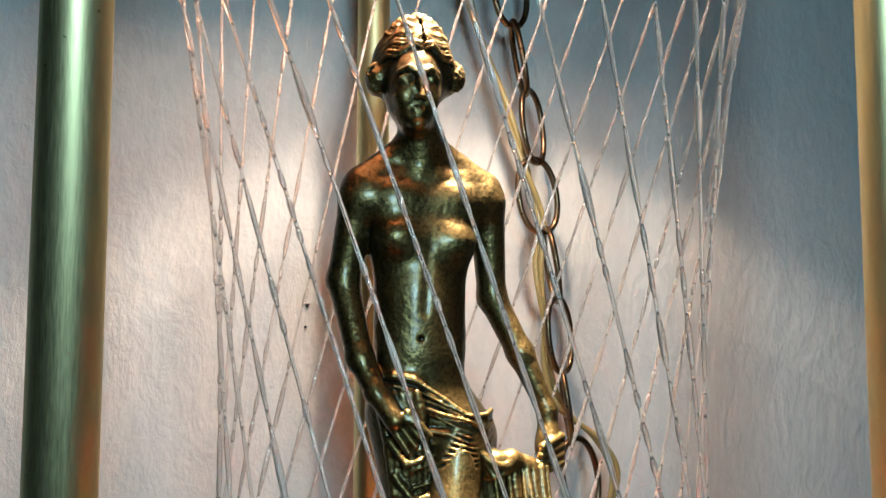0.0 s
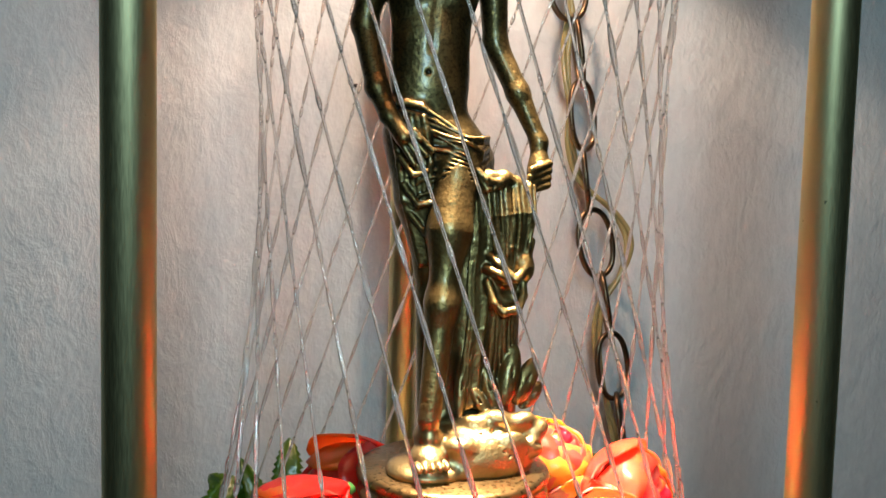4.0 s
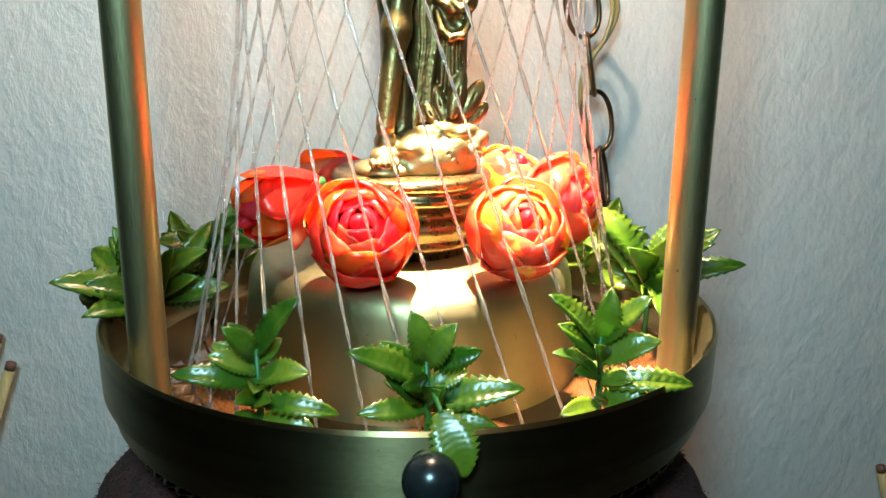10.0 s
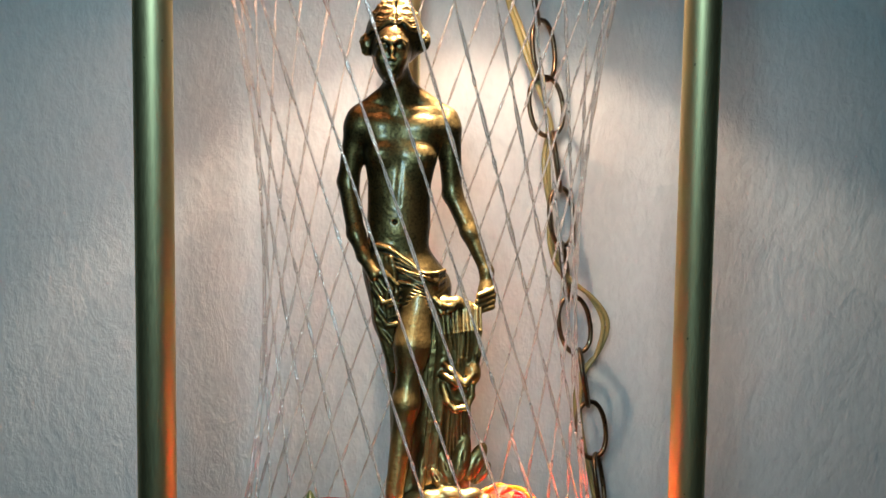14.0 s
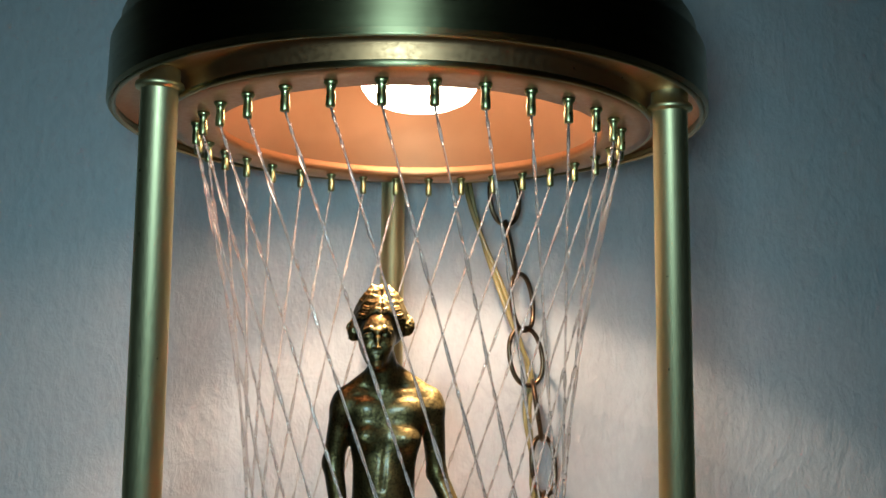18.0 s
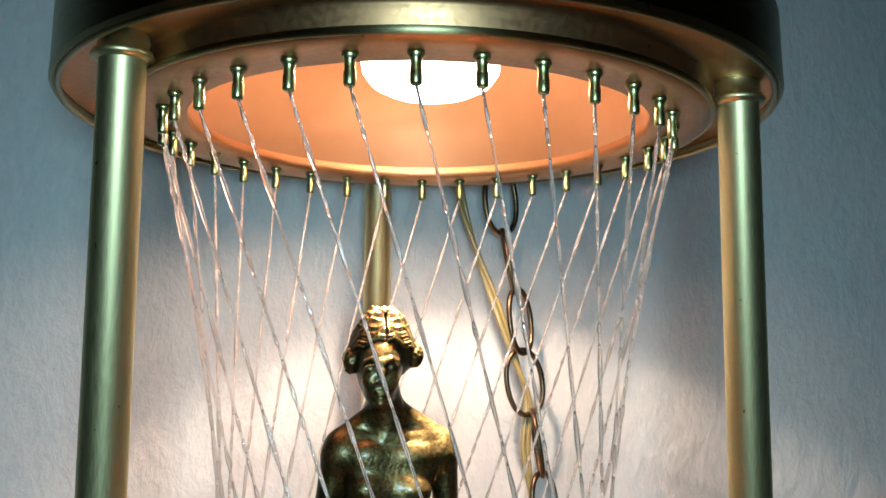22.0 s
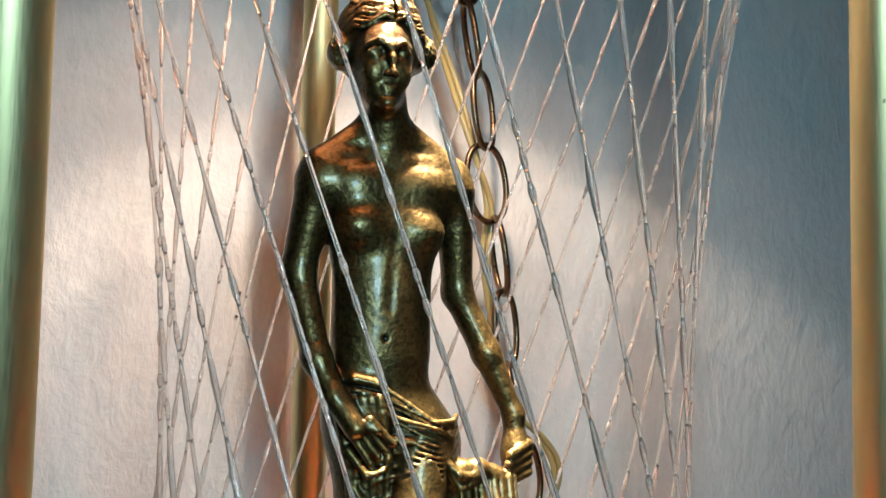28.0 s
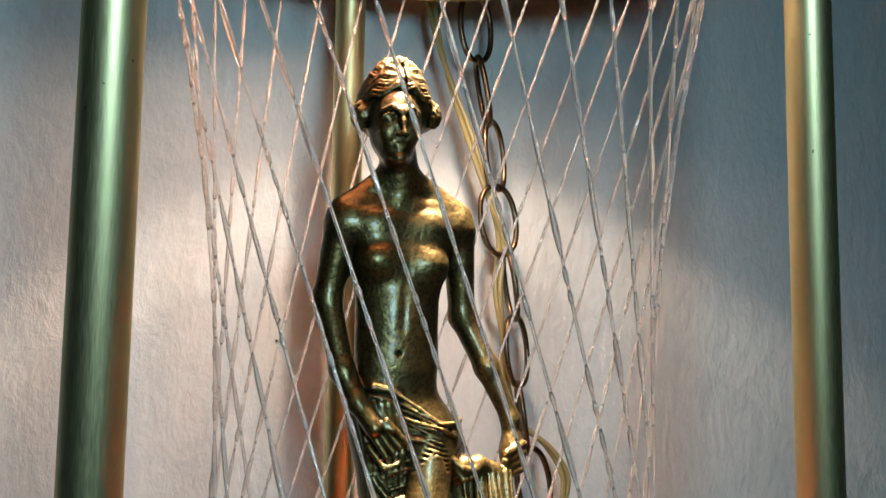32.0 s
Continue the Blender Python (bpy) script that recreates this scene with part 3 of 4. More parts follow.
for vset in range(8):
    rng = random.Random(40 + vset)
    A = Vector((RING, 0, TOPZ))
    B = Vector((0.0, BR, BZ))
    d = B - A
    line_bm = tube([A + d * (i / 24) for i in range(25)], 0.00060, 8)
    drops = bmesh.new()
    s = rng.uniform(0.0, 0.02)
    q = d.to_track_quat("Z", "Y").to_matrix().to_4x4()
    while s < 0.985:
        big = rng.random()
        ln = rng.uniform(0.0022, 0.0060) if big < 0.66 else rng.uniform(0.007, 0.015)
        r = rng.uniform(0.00084, 0.00104) if big < 0.88 else rng.uniform(0.00105, 0.00126)
        m = Matrix.Translation(A + d * s + d.normalized() * ln) @ q @ Matrix.Diagonal((r, r, ln, 1))
        bmesh.ops.create_uvsphere(drops, u_segments=8, v_segments=6, radius=1, matrix=m)
        s += (ln * 2 + (rng.uniform(0.0008, 0.0042) if rng.random() < 0.84 else rng.uniform(0.008, 0.028))) / d.length
    line_sets.append((line_bm, drops))
meshes = []
for k in range(32):
    if k < 8:
        a_, b_ = line_sets[k]
        s_ob = part("string", a_, LINE, lamp_root)
        d_ob = part("oil_drop", b_, DROP, s_ob, "beads of clear oil running down the string")
        tagged(d_ob, kind="stuff")
        meshes.append((s_ob.data, d_ob.data))
    else:
        vset = (k * 3 + k // 8) % 8
        s_ob = part("string", meshes[vset][0], None, lamp_root)
        d_ob = part("oil_drop", meshes[vset][1], None, s_ob, "beads of clear oil running down the string")
        tagged(d_ob, kind="stuff")
    s_ob.matrix_basis = pose(0, 0, 0, 0, 0, 11.25 * k - 90)

DT = TZ + 0.030
part("pedestal", lathe([(0.0, DT + 0.0445), (0.0405, DT + 0.0445), (0.0425, DT + 0.0435), (0.0435, DT + 0.0415), (0.0430, DT + 0.0395), (0.0405, DT + 0.0380), (0.0400, DT + 0.0365), (0.0425, DT + 0.0350), (0.0430, DT + 0.0330), (0.0420, DT + 0.0310), (0.0370, DT + 0.0290), (0.0330, DT + 0.0265), (0.0320, DT + 0.0240), (0.0330, DT + 0.0225), (0.0365, DT + 0.0215), (0.0385, DT + 0.0190), (0.0385, DT + 0.0150), (0.0370, DT + 0.0120), (0.0375, DT + 0.0100), (0.0385, DT + 0.0080), (0.0375, DT + 0.0062), (0.0330, DT + 0.0050), (0.0300, DT + 0.0035), (0.0300, DT - 0.0005), (0.0, DT - 0.0005)], 72), GILT, lamp_root, "turned bronze pedestal with gilded mouldings")
PT = DT + 0.0445


# ---- the statue ----
class Field:
    """A block of space holding the distance to a growing soft shape (millimetres)."""

    warp = False

    def __init__(self, lo, hi, step):
        self.lo, self.step = np.array(lo, float), step
        self.n = [int((b - a) / step) + 1 for a, b in zip(lo, hi)]
        self.f = np.full(self.n, 30.0, np.float32)
        self.ax = [np.arange(c, dtype=np.float32) * step + a for c, a in zip(self.n, lo)]

    def block(self, lo, hi):
        i0 = [max(0, int((a - b) / self.step)) for a, b in zip(lo, self.lo)]
        i1 = [min(c, int((a - b) / self.step) + 2) for a, b, c in zip(hi, self.lo, self.n)]
        sl = tuple(slice(a, b) for a, b in zip(i0, i1))
        X, Y, Z = np.meshgrid(*[self.ax[k][sl[k]] for k in range(3)], indexing="ij")
        if lo[2] < 240 and self.warp:
            g = np.clip((242 - Z) / 14, 0, 1) * np.clip((Z - 92) / 10, 0, 1)
            wx = 0.45 * np.sin(0.16 * Z + 0.13 * Y + 1.0)
            wz = 0.9 * np.sin(0.21 * X + 0.09 * Z)
            X, Z = X + g * wx, Z + g * wz
        return sl, (X, Y, Z)

    def blend(self, sl, d, k, cut=False):
        g = self.f[sl]
        if cut:
            h = np.clip(0.5 - 0.5 * (g + d) / k, 0, 1)
            self.f[sl] = g * (1 - h) - d * h + k * h * (1 - h)
        else:
            h = np.clip(0.5 + 0.5 * (g - d) / k, 0, 1)
            self.f[sl] = g * (1 - h) + d * h - k * h * (1 - h)

    def cone(self, a, ra, b, rb, k=3.0, cut=False):
        a, b = np.array(a, float), np.array(b, float)
        m = max(ra, rb) + 12
        sl, (X, Y, Z) = self.block(np.minimum(a, b) - m, np.maximum(a, b) + m)
        d = b - a
        t = np.clip(((X - a[0]) * d[0] + (Y - a[1]) * d[1] + (Z - a[2]) * d[2]) / max(d @ d, 1e-6), 0, 1)
        q = np.sqrt((X - a[0] - t * d[0]) ** 2 + (Y - a[1] - t * d[1]) ** 2 + (Z - a[2] - t * d[2]) ** 2)
        self.blend(sl, q - (ra + (rb - ra) * t), k, cut)

    def egg(self, c, r, turn=(0, 0, 0), k=3.0, cut=False):
        m = max(r) + 12
        c = np.array(c, float)
        sl, (X, Y, Z) = self.block(c - m, c + m)
        R = Euler([radians(v) for v in turn]).to_matrix().transposed()
        X, Y, Z = X - c[0], Y - c[1], Z - c[2]
        U = [R[i][0] * X + R[i][1] * Y + R[i][2] * Z for i in range(3)]
        s = np.sqrt((U[0] / r[0]) ** 2 + (U[1] / r[1]) ** 2 + (U[2] / r[2]) ** 2)
        self.blend(sl, (s - 1) * min(r) * 0.6 + (s - 1) * sum(r) / 3 * 0.4, k, cut)

    def line(self, pts, r, k=2.0, cut=False):
        for i in range(len(pts) - 1):
            self.cone(pts[i], r, pts[i + 1], r, k, cut)

    def mesh(self, name):
        """Surface nets."""
        f = self.f
        s = f < 0
        nx, ny, nz = [c - 1 for c in f.shape]
        c8 = [f[i:nx + i, j:ny + j, k:nz + k] for i in (0, 1) for j in (0, 1) for k in (0, 1)]
        inside = sum((c < 0).astype(np.int8) for c in c8)
        act = (inside > 0) & (inside < 8)
        idx = np.full(act.shape, -1, np.int64)
        cells = np.argwhere(act)
        idx[act] = np.arange(len(cells))
        vals = np.stack([c[act] for c in c8], 1)
        offs = np.array([(i, j, k) for i in (0, 1) for j in (0, 1) for k in (0, 1)], float)
        acc, cnt = np.zeros((len(cells), 3)), np.zeros((len(cells), 1))
        for p in range(8):
            for q in range(p + 1, 8):
                if np.abs(offs[p] - offs[q]).sum() != 1:
                    continue
                a, b = vals[:, p], vals[:, q]
                x = (a < 0) != (b < 0)
                t = np.where(x, a / np.where(x, a - b, 1), 0)[:, None]
                acc += np.where(x[:, None], offs[p] + t * (offs[q] - offs[p]), 0)
                cnt += x[:, None]
        V = (self.lo + (cells + acc / cnt) * self.step) * 0.001
        F = []
        for axis in range(3):
            u, v = [k for k in range(3) if k != axis]
            a = [slice(None)] * 3
            b = [slice(None)] * 3
            a[axis], b[axis] = slice(0, -1), slice(1, None)
            e = np.argwhere(s[tuple(a)] != s[tuple(b)])
            e = e[(e[:, u] > 0) & (e[:, v] > 0) & (e[:, u] < s.shape[u] - 1) & (e[:, v] < s.shape[v] - 1)]

            def at(du, dv):
                g = e.copy()
                g[:, u] -= du
                g[:, v] -= dv
                return idx[g[:, 0], g[:, 1], g[:, 2]]

            Q = np.stack([at(0, 0), at(1, 0), at(1, 1), at(0, 1)], 1)
            F.append(Q)
        F = np.concatenate(F)
        F = F[(F >= 0).all(1)]
        me = bpy.data.meshes.new(name)
        me.from_pydata(V.tolist(), [], F.tolist())
        bm = bmesh.new()
        bm.from_mesh(me)
        bmesh.ops.recalc_face_normals(bm, faces=bm.faces)
        bm.to_mesh(me)
        bm.free()
        me.polygons.foreach_set("use_smooth", [True] * len(me.polygons))
        return me


def statue():
    S = Field((-54, -34, 76), (54, 38, 386), 0.55)
    # mound and foot plate
    S.egg((9, -5, 84), (27, 20, 17), k=4)
    S.egg((-14, -10, 80), (18, 18, 6), k=4)
    rng = random.Random(3)
    u = rng.uniform
    for i in range(8):
        S.egg((u(-6, 8), u(-20, -6), u(85, 93)), (u(4, 6), u(3, 4.5), u(2, 3)), (u(-20, 20), 0, u(0, 180)), 4.5)
    # carved blossoms and leaves on the mound
    for cx, cz, r in ((22, 91, 5.4), (32, 89, 3.6)):
        y1 = -20.5 + 0.3 * (cx - 22)
        S.egg((cx, y1 + 1.5, cz), (r * 1.35, 3.0, r * 1.2), k=2.0)
        for i in range(9):
            a = 2 * math.pi * i / 9
            S.cone((cx + r * 0.55 * math.cos(a), y1 - 2.4, cz + r * 0.5 * math.sin(a)), 0.45, (cx + r * 1.25 * math.cos(a), y1 - 1.2, cz + r * 1.1 * math.sin(a)), 0.5, 0.7, True)
        S.line([(cx + r * 0.6 * math.cos(2 * math.pi * i / 10), y1 - 2.2, cz + r * 0.55 * math.sin(2 * math.pi * i / 10)) for i in range(11)], 0.5, 0.7, True)
    for cx, cz, t in ((8, 100, 20), (17, 102.5, 6), (27, 101, -16), (34, 96, -40)):
        S.egg((cx, -10.5, cz - 2), (8.0, 5.5, 4.6), (-24, t, 0), 2.6)
        S.line([(cx - 6.5, -15.5, cz - 6.5), (cx, -17.5, cz - 4.6), (cx + 6.5, -15.5, cz - 6.5)], 0.8, 0.9, True)
    # tree stump, with upright leaves at its foot
    S.cone((20, 6, 98), 10, (21, 5, 150), 9.0, 3)
    for i in range(9):
        x = 12 + 2.1 * i
        S.cone((x, -3.2 + 0.06 * (x - 20) ** 2, 118), 0.5, (x + u(-1, 1), -4.2 + 0.06 * (x - 20) ** 2, 148), 0.5, 0.7, True)
    for x, y, z, t, r, w in ((15, -4, 113, 16, 12, 3.6), (24, -5, 119, -14, 14, 4.6), (32, -3, 116, -30, 12, 5.0), (10, -5, 108, 30, 9, 3.2), (2, -3, 113, -6, 14, 3.0), (36, 2, 108, -46, 8, 4.0)):
        ct, st = math.cos(radians(t)), -math.sin(radians(t))
        S.egg((x, y, z), (w, 3.0, r), (-14, -t, 0), 1.2)
        S.cone((x - st * r * 0.8, y - 2.6, z - ct * r * 0.8), 0.6, (x + st * r * 0.3, y - 2.2, z + ct * r * 0.3), 0.4, 0.8, True)
    # hips and legs: one bare leg steps forward
    S.egg((-9, 14, 222), (20, 14.5, 20), k=5)
    S.cone((0, 7, 214), 12.5, (-4.5, -2.6, 184), 8.4, 4)
    S.egg((-5.2, -3.4, 183), (7.8, 7.2, 13), k=7)
    S.cone((-5.2, -3.2, 182), 7.6, (-8.3, -7.8, 152), 6.6, 7)
    S.cone((-8.3, -7.8, 152), 6.6, (-14.5, -15.5, 103), 5.0, 7)
    S.egg((-14.5, -12, 95), (6, 9, 5.5), k=3)
    S.egg((-15.5, -19, 88), (7.2, 9, 4.8), (8, 0, 8), 3)
    for i in range(5):
        S.egg((-21.5 + 3.1 * i, -27.5 + 0.5 * i, 86), (1.7, 4, 2.2), (10, 0, 8), 0.5)
    S.cone((6, 15, 214), 13, (7, 11, 160), 9, 4)
    S.cone((7, 11, 160), 9, (4, 7, 100), 8, 4)
    # drapery beside the bare leg, drawn in towards the ankle
    S.cone((-19, 15, 224), 13.5, (-15, 14, 196), 11.0, 4)
    S.cone((-15, 14, 196), 11.0, (-9, 12, 166), 8.0, 4)
    S.cone((-9, 12, 166), 8.0, (-8, 10, 100), 7.0, 4)
    S.warp = True
    for i in range(7):
        x = 5.5 + 1.7 * i
        S.line([(x - 1, 2 - 0.4 * i, 208), (x - 0.4 + u(-0.4, 0.4), -1.4 + 0.2 * i, 178), (x - 1.6 - 0.3 * i + u(-0.4, 0.4), -2.4, 140), (x - 3.4 - 0.5 * i, -4, 104)], u(0.7, 1.3), 0.8)
        S.line([(x - 0.2, 0 - 0.4 * i, 204), (x + 0.4, -2.6, 178), (x - 1.0 - 0.3 * i, -3.6, 140), (x - 2.8 - 0.5 * i, -5, 106)], 0.45, 0.7, True)
    for i in range(6):
        x = -30 + 2.6 * i
        S.line([(x, 6 - 1.2 * i, 232), (x + 3.2, 4.5 - i, 212), (x + 6.4 - 0.4 * i + u(-0.5, 0.5), 4.5 - 0.7 * i, 196), (x + 12.5 - 1.4 * i, 5 - 0.5 * i, 168 + u(-5, 3))], u(0.9, 1.7), 1.2)
    for i in range(3):
        z = 216 - 13 * i
        S.line([(-27 + 3 * i, 3, z), (-21 + 2.6 * i, -1.0, z - 8 + u(-2, 2)), (-16 + 2.2 * i, -2, z - 4 + u(-3, 3))], u(1.0, 1.6), 1.2)
    # crumpled cloth rolled round the hips, drawn up to one side
    S.egg((-9, 14, 226), (20.5, 14.0, 10), (0, 10, 0), 4)
    for i in range(15):
        y0 = u(-0.9, 0.7)
        S.line([(-29 + 0.35 * i, 11, 239 - 3.3 * i), (-25 + 0.35 * i, 3.0, 238 - 3.3 * i + u(-1, 1)), (-17 + u(-2, 2), 0.8 + y0, 236 - 2.8 * i + u(-1.4, 1.4)), (-8 + u(-2, 2), -1.8 + y0, 231.5 - 2.2 * i + u(-1.2, 1.2)), (1, -4.0 + y0, 227 - 1.7 * i + u(-2.2, 2.2)), (9, -1.4, 223 - 1.4 * i + u(-2.4, 2.4)), (14, 6, 224 - 1.4 * i)], u(0.42, 0.95), 0.6)
    for i in range(11):
        S.line([(-26 + 0.4 * i, 0.5, 235.5 - 3.4 * i), (-17 + u(-2, 2), -2.2, 234 - 3.0 * i + u(-1, 1)), (-7 + u(-2, 2), -4.4, 229.5 - 2.3 * i), (5, -5.3, 224.5 - 1.8 * i)], 0.55, 0.5, True)
    S.egg((12, 2, 206), (5, 5, 5), k=2)
    for i in range(5):
        S.line([(8 + u(-1, 1), -3, 209 + u(-3, 3)), (12 + u(-1, 1), -4.5, 205 + u(-3, 3)), (17 + u(-1, 2), -2, 203 + u(-3, 2))], u(0.8, 1.3), 0.7)
    # cloth hung from the hand over the stump
    S.line([(12, 3, 206), (20, 1, 206), (28, 2, 203), (34, 4, 203)], 3.2, 3)
    S.egg((23, 4, 182), (10.5, 5.5, 24), k=3)
    for i in range(12):
        x = 12.5 + 2.0 * i + u(-0.5, 0.5)
        sag = 4.5 * math.sin(math.pi * i / 11)
        top = 209 if i < 5 else 204
        S.line([(x, -1.0, top - 0.4 * sag), (x - 0.3 + u(-0.6, 0.6), -3.6 + u(-0.8, 0.8), 191), (15 + 1.5 * i + u(-0.5, 0.5), -3.4 + u(-1, 0.6), 176 + u(-3, 3)), (20 + 0.9 * i, -2.5, 165 + u(-3, 2))], u(0.6, 1.25), 0.55)
    for i in range(8):
        x = 14.5 + 2.3 * i + u(-0.5, 0.5)
        S.line([(x, -4.5, 203 + u(-2, 2)), (x + u(-0.5, 0.5), -6.2, 190), (17.5 + 1.6 * i, -6.0, 178 + u(-3, 5))], 0.55, 0.6, True)
    S.egg((30, -3, 168), (4.6, 3.6, 6.5), (0, -18, 0), 1.0)
    S.line([(13, 0, 173), (18, -5, 169), (25, -7, 163), (30, -5, 168), (33, 0, 178)], 2.0, 1.0)
    S.line([(13, -2, 166), (18, -6.5, 164), (24, -6.5, 158)], 2.2, 0.9)
    S.egg((21, 2, 158), (9.5, 7.5, 12), k=3)
    S.egg((23, -8, 156), (5.5, 4.5, 4.6), (0, -30, 0), 1.2, True)
    S.line([(13.5, -3, 160), (15, -7, 151), (19, -8.5, 147), (25, -8, 149), (29, -5, 156), (30, -2, 163)], 2.0, 0.9)
    S.warp = False
    # trunk of the body
    S.egg((-12, 14, 250), (18, 12.5, 26), k=5)
    S.egg((-11.5, 15, 287), (20, 12, 24), k=6)
    S.egg((-10, 16, 305), (25, 9.5, 11), k=5)
    S.egg((-12, 14, 267), (16.8, 12, 22), k=5)
    S.egg((-23.0, 8.2, 290), (7.6, 6.6, 7.2), k=6)
    S.egg((0.5, 8.2, 289), (7.6, 6.6, 7.2), k=6)
    for sx in (-1, 1):
        S.egg((-10.5 + sx * 12, 13.5, 303), (13, 8.5, 11), (30, 0, 0), 6)
    S.egg((-12.5, 8.8, 243), (13, 6.5, 14), k=5)
    S.cone((-15.0, -2.0, 252), 1.0, (-15.0, 1.2, 252), 0.8, 1.6, True)
    S.cone((-11.5, 1.2, 286), 0.4, (-13.6, 0.4, 262), 0.3, 3.5, True)
    for sx in (-1, 1):
        S.cone((-12 + sx * 3, 15, 326), 6.5, (-10 + sx * 24, 16, 311), 6.5, 5)
        S.cone((-11 + sx * 3.5, 8.2, 314), 0.6, (-10 + sx * 20, 11.5, 314.5), 0.6, 4.0)
    # arms
    S.egg((-34.5, 16, 306), (8.4, 8.4, 10), k=4)
    S.cone((-36, 16, 304), 7.4, (-41, 19, 274), 6.0, 3)
    S.cone((-41, 19, 274), 6.0, (-36.5, 9, 245), 4.8, 3)
    S.cone((-36.5, 9, 245), 4.8, (-32, 3, 233), 3.8, 3)
    S.cone((-32, 3, 233), 3.6, (-26, -2.5, 223), 3.9, 3)
    for i in range(4):
        S.cone((-27.5 + 1.9 * i, -3.2 - 0.4 * i, 221.5 + 1.5 * i), 1.5, (-21.5 + 2.6 * i, -5.4, 212 + 1.9 * i), 1.25, 0.6)
    S.cone((-27, -2.5, 226), 1.5, (-19.5, -5.6, 222.5), 1.2, 0.8)
    S.egg((14.5, 16, 306), (8.2, 8.2, 10), k=4)
    S.cone((16, 16, 304), 7.2, (19, 18, 268), 5.6, 3)
    S.cone((19, 18, 268), 5.6, (29, 13, 246), 5.2, 3)
    S.cone((29, 13, 246), 5.2, (38.5, 9, 224), 3.8, 3)
    S.cone((38.5, 9, 224), 3.8, (38.3, 7.5, 214), 4.2, 3)
    S.egg((38, 7, 211), (5.2, 5.4, 8), (0, 8, 0), 2)
    for i in range(4):
        S.cone((42 - 0.4 * i, 4 - 0.6 * i, 214 - 3.2 * i), 2.0, (33 - 0.6 * i, 0.5, 211 - 3.2 * i), 1.8, 0.8)
    # neck and head
    S.cone((-12, 15, 316), 8.6, (-14.0, 9.5, 334), 7.6, 5)
    H = (-17.5, 5.5, 347)
    hx, hy, hz = H
    S.egg(H, (10.8, 12.0, 16.0), (4, 5, 0), 3)
    S.egg((hx - 0.5, hy - 4.6, hz - 12.5), (5.6, 5.4, 5.6), k=5)
    for sx in (-1, 1):
        ex, ez = hx - 0.3 + sx * 4.9, hz + 0.8 + 0.4 * sx
        S.egg((ex, hy - 13.2, ez), (3.5, 2.6, 2.2), (0, 0, 0), 2.4, True)
        S.egg((ex, hy - 9.4, ez - 0.2), (2.7, 1.7, 1.7), k=0.5)
        S.line([(ex - 2.9, hy - 10.2, ez - 0.1), (ex - 1.0, hy - 11.0, ez + 1.1), (ex + 1.0, hy - 10.9, ez + 1.1), (ex + 2.9, hy - 9.6, ez - 0.1)], 0.42, 0.4)
        S.line([(ex - 2.6, hy - 10.1, ez - 0.3), (ex, hy - 10.6, ez - 1.3), (ex + 2.6, hy - 9.6, ez - 0.3)], 0.36, 0.4)
        S.line([(hx - 0.3 + sx * 1.4, hy - 12.2, hz + 2.4), (hx - 0.3 + sx * 4.2, hy - 11.4, hz + 4.4), (hx - 0.3 + sx * 8.0, hy - 8.6, hz + 3.2)], 0.38, 2.2)
        S.egg((hx - 0.4 + sx * 5.2, hy - 7.4, hz - 5.6), (3.2, 3.2, 4.2), k=3)
        S.egg((hx - 0.3 + sx * 1.55, hy - 12.4, hz - 6.9), (1.0, 1.2, 0.9), k=0.7)
    S.line([(hx - 0.2, hy - 11.6, hz + 3.5), (hx - 0.3, hy - 12.6, hz - 1.5), (hx - 0.3, hy - 13.9, hz - 6.6)], 0.85, 1.8)
    S.cone((hx - 2.1, hy - 10.3, hz - 10.9), 0.55, (hx + 1.5, hy - 10.3, hz - 10.8), 0.55, 0.9)
    S.cone((hx - 1.5, hy - 10.1, hz - 12.3), 0.75, (hx + 0.9, hy - 10.1, hz - 12.2), 0.75, 0.9)
    S.egg((hx - 0.4, hy - 8.8, hz - 16.2), (3.0, 2.6, 2.4), k=2)
    # hair, parted in the middle, waved back to a roll at each side
    S.egg((-15.5, 13.4, 356.5), (16.2, 15.0, 17.6), k=1.2)
    S.egg((-30.2, 12, 350.5), (4.4, 7, 6.0), k=3)
    S.egg((-0.8, 13, 353.5), (4.2, 7, 6.2), k=3)
    for i in range(21):
        e = radians(17 + 3.7 * i)
        c, q = math.cos(e), math.sin(e)
        for sx in (-1, 1):
            pts = []
            for j in range(11):
                a = radians(3 + 9.6 * j)
                w = 1 + 0.018 * math.sin(1.7 * j + 0.9 * i)
                pts.append((-15.5 + sx * 16.6 * w * math.sin(a) * (0.30 + 0.70 * c), 12.6 - 15.7 * w * math.cos(a) * (0.28 + 0.72 * c), 354.2 + 20.6 * q * w - 9.5 * (j / 10) ** 1.4 * c + 1.25 * math.sin(1.4 * j + 0.45 * i)))
            S.line(pts, 0.70 + 0.18 * math.sin(2.3 * i), 0.30)
    for i in range(12):
        p, q = radians(18 + 7 * i), radians(25 + 7 * i)
        S.cone((-15.5 + 0.3 * math.sin(3 * i), 12.6 - 16.6 * math.cos(p), 354.2 + 21.2 * math.sin(p)), 0.5, (-15.5, 12.6 - 16.6 * math.cos(q), 354.2 + 21.2 * math.sin(q)), 0.5, 0.5, True)
    for cx, cz, sx in ((-30.8, 350, -1), (-0.4, 353, 1)):
        for i in range(5):
            r = 1.2 + 0.95 * i
            S.line([(cx + 0.86 * r * math.cos(2 * math.pi * t / 12 + i), 5.6 + 0.55 * i, cz + 1.15 * r * math.sin(2 * math.pi * t / 12 + i)) for t in range(11)], 0.62, 0.3)
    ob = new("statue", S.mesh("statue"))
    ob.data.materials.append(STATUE)
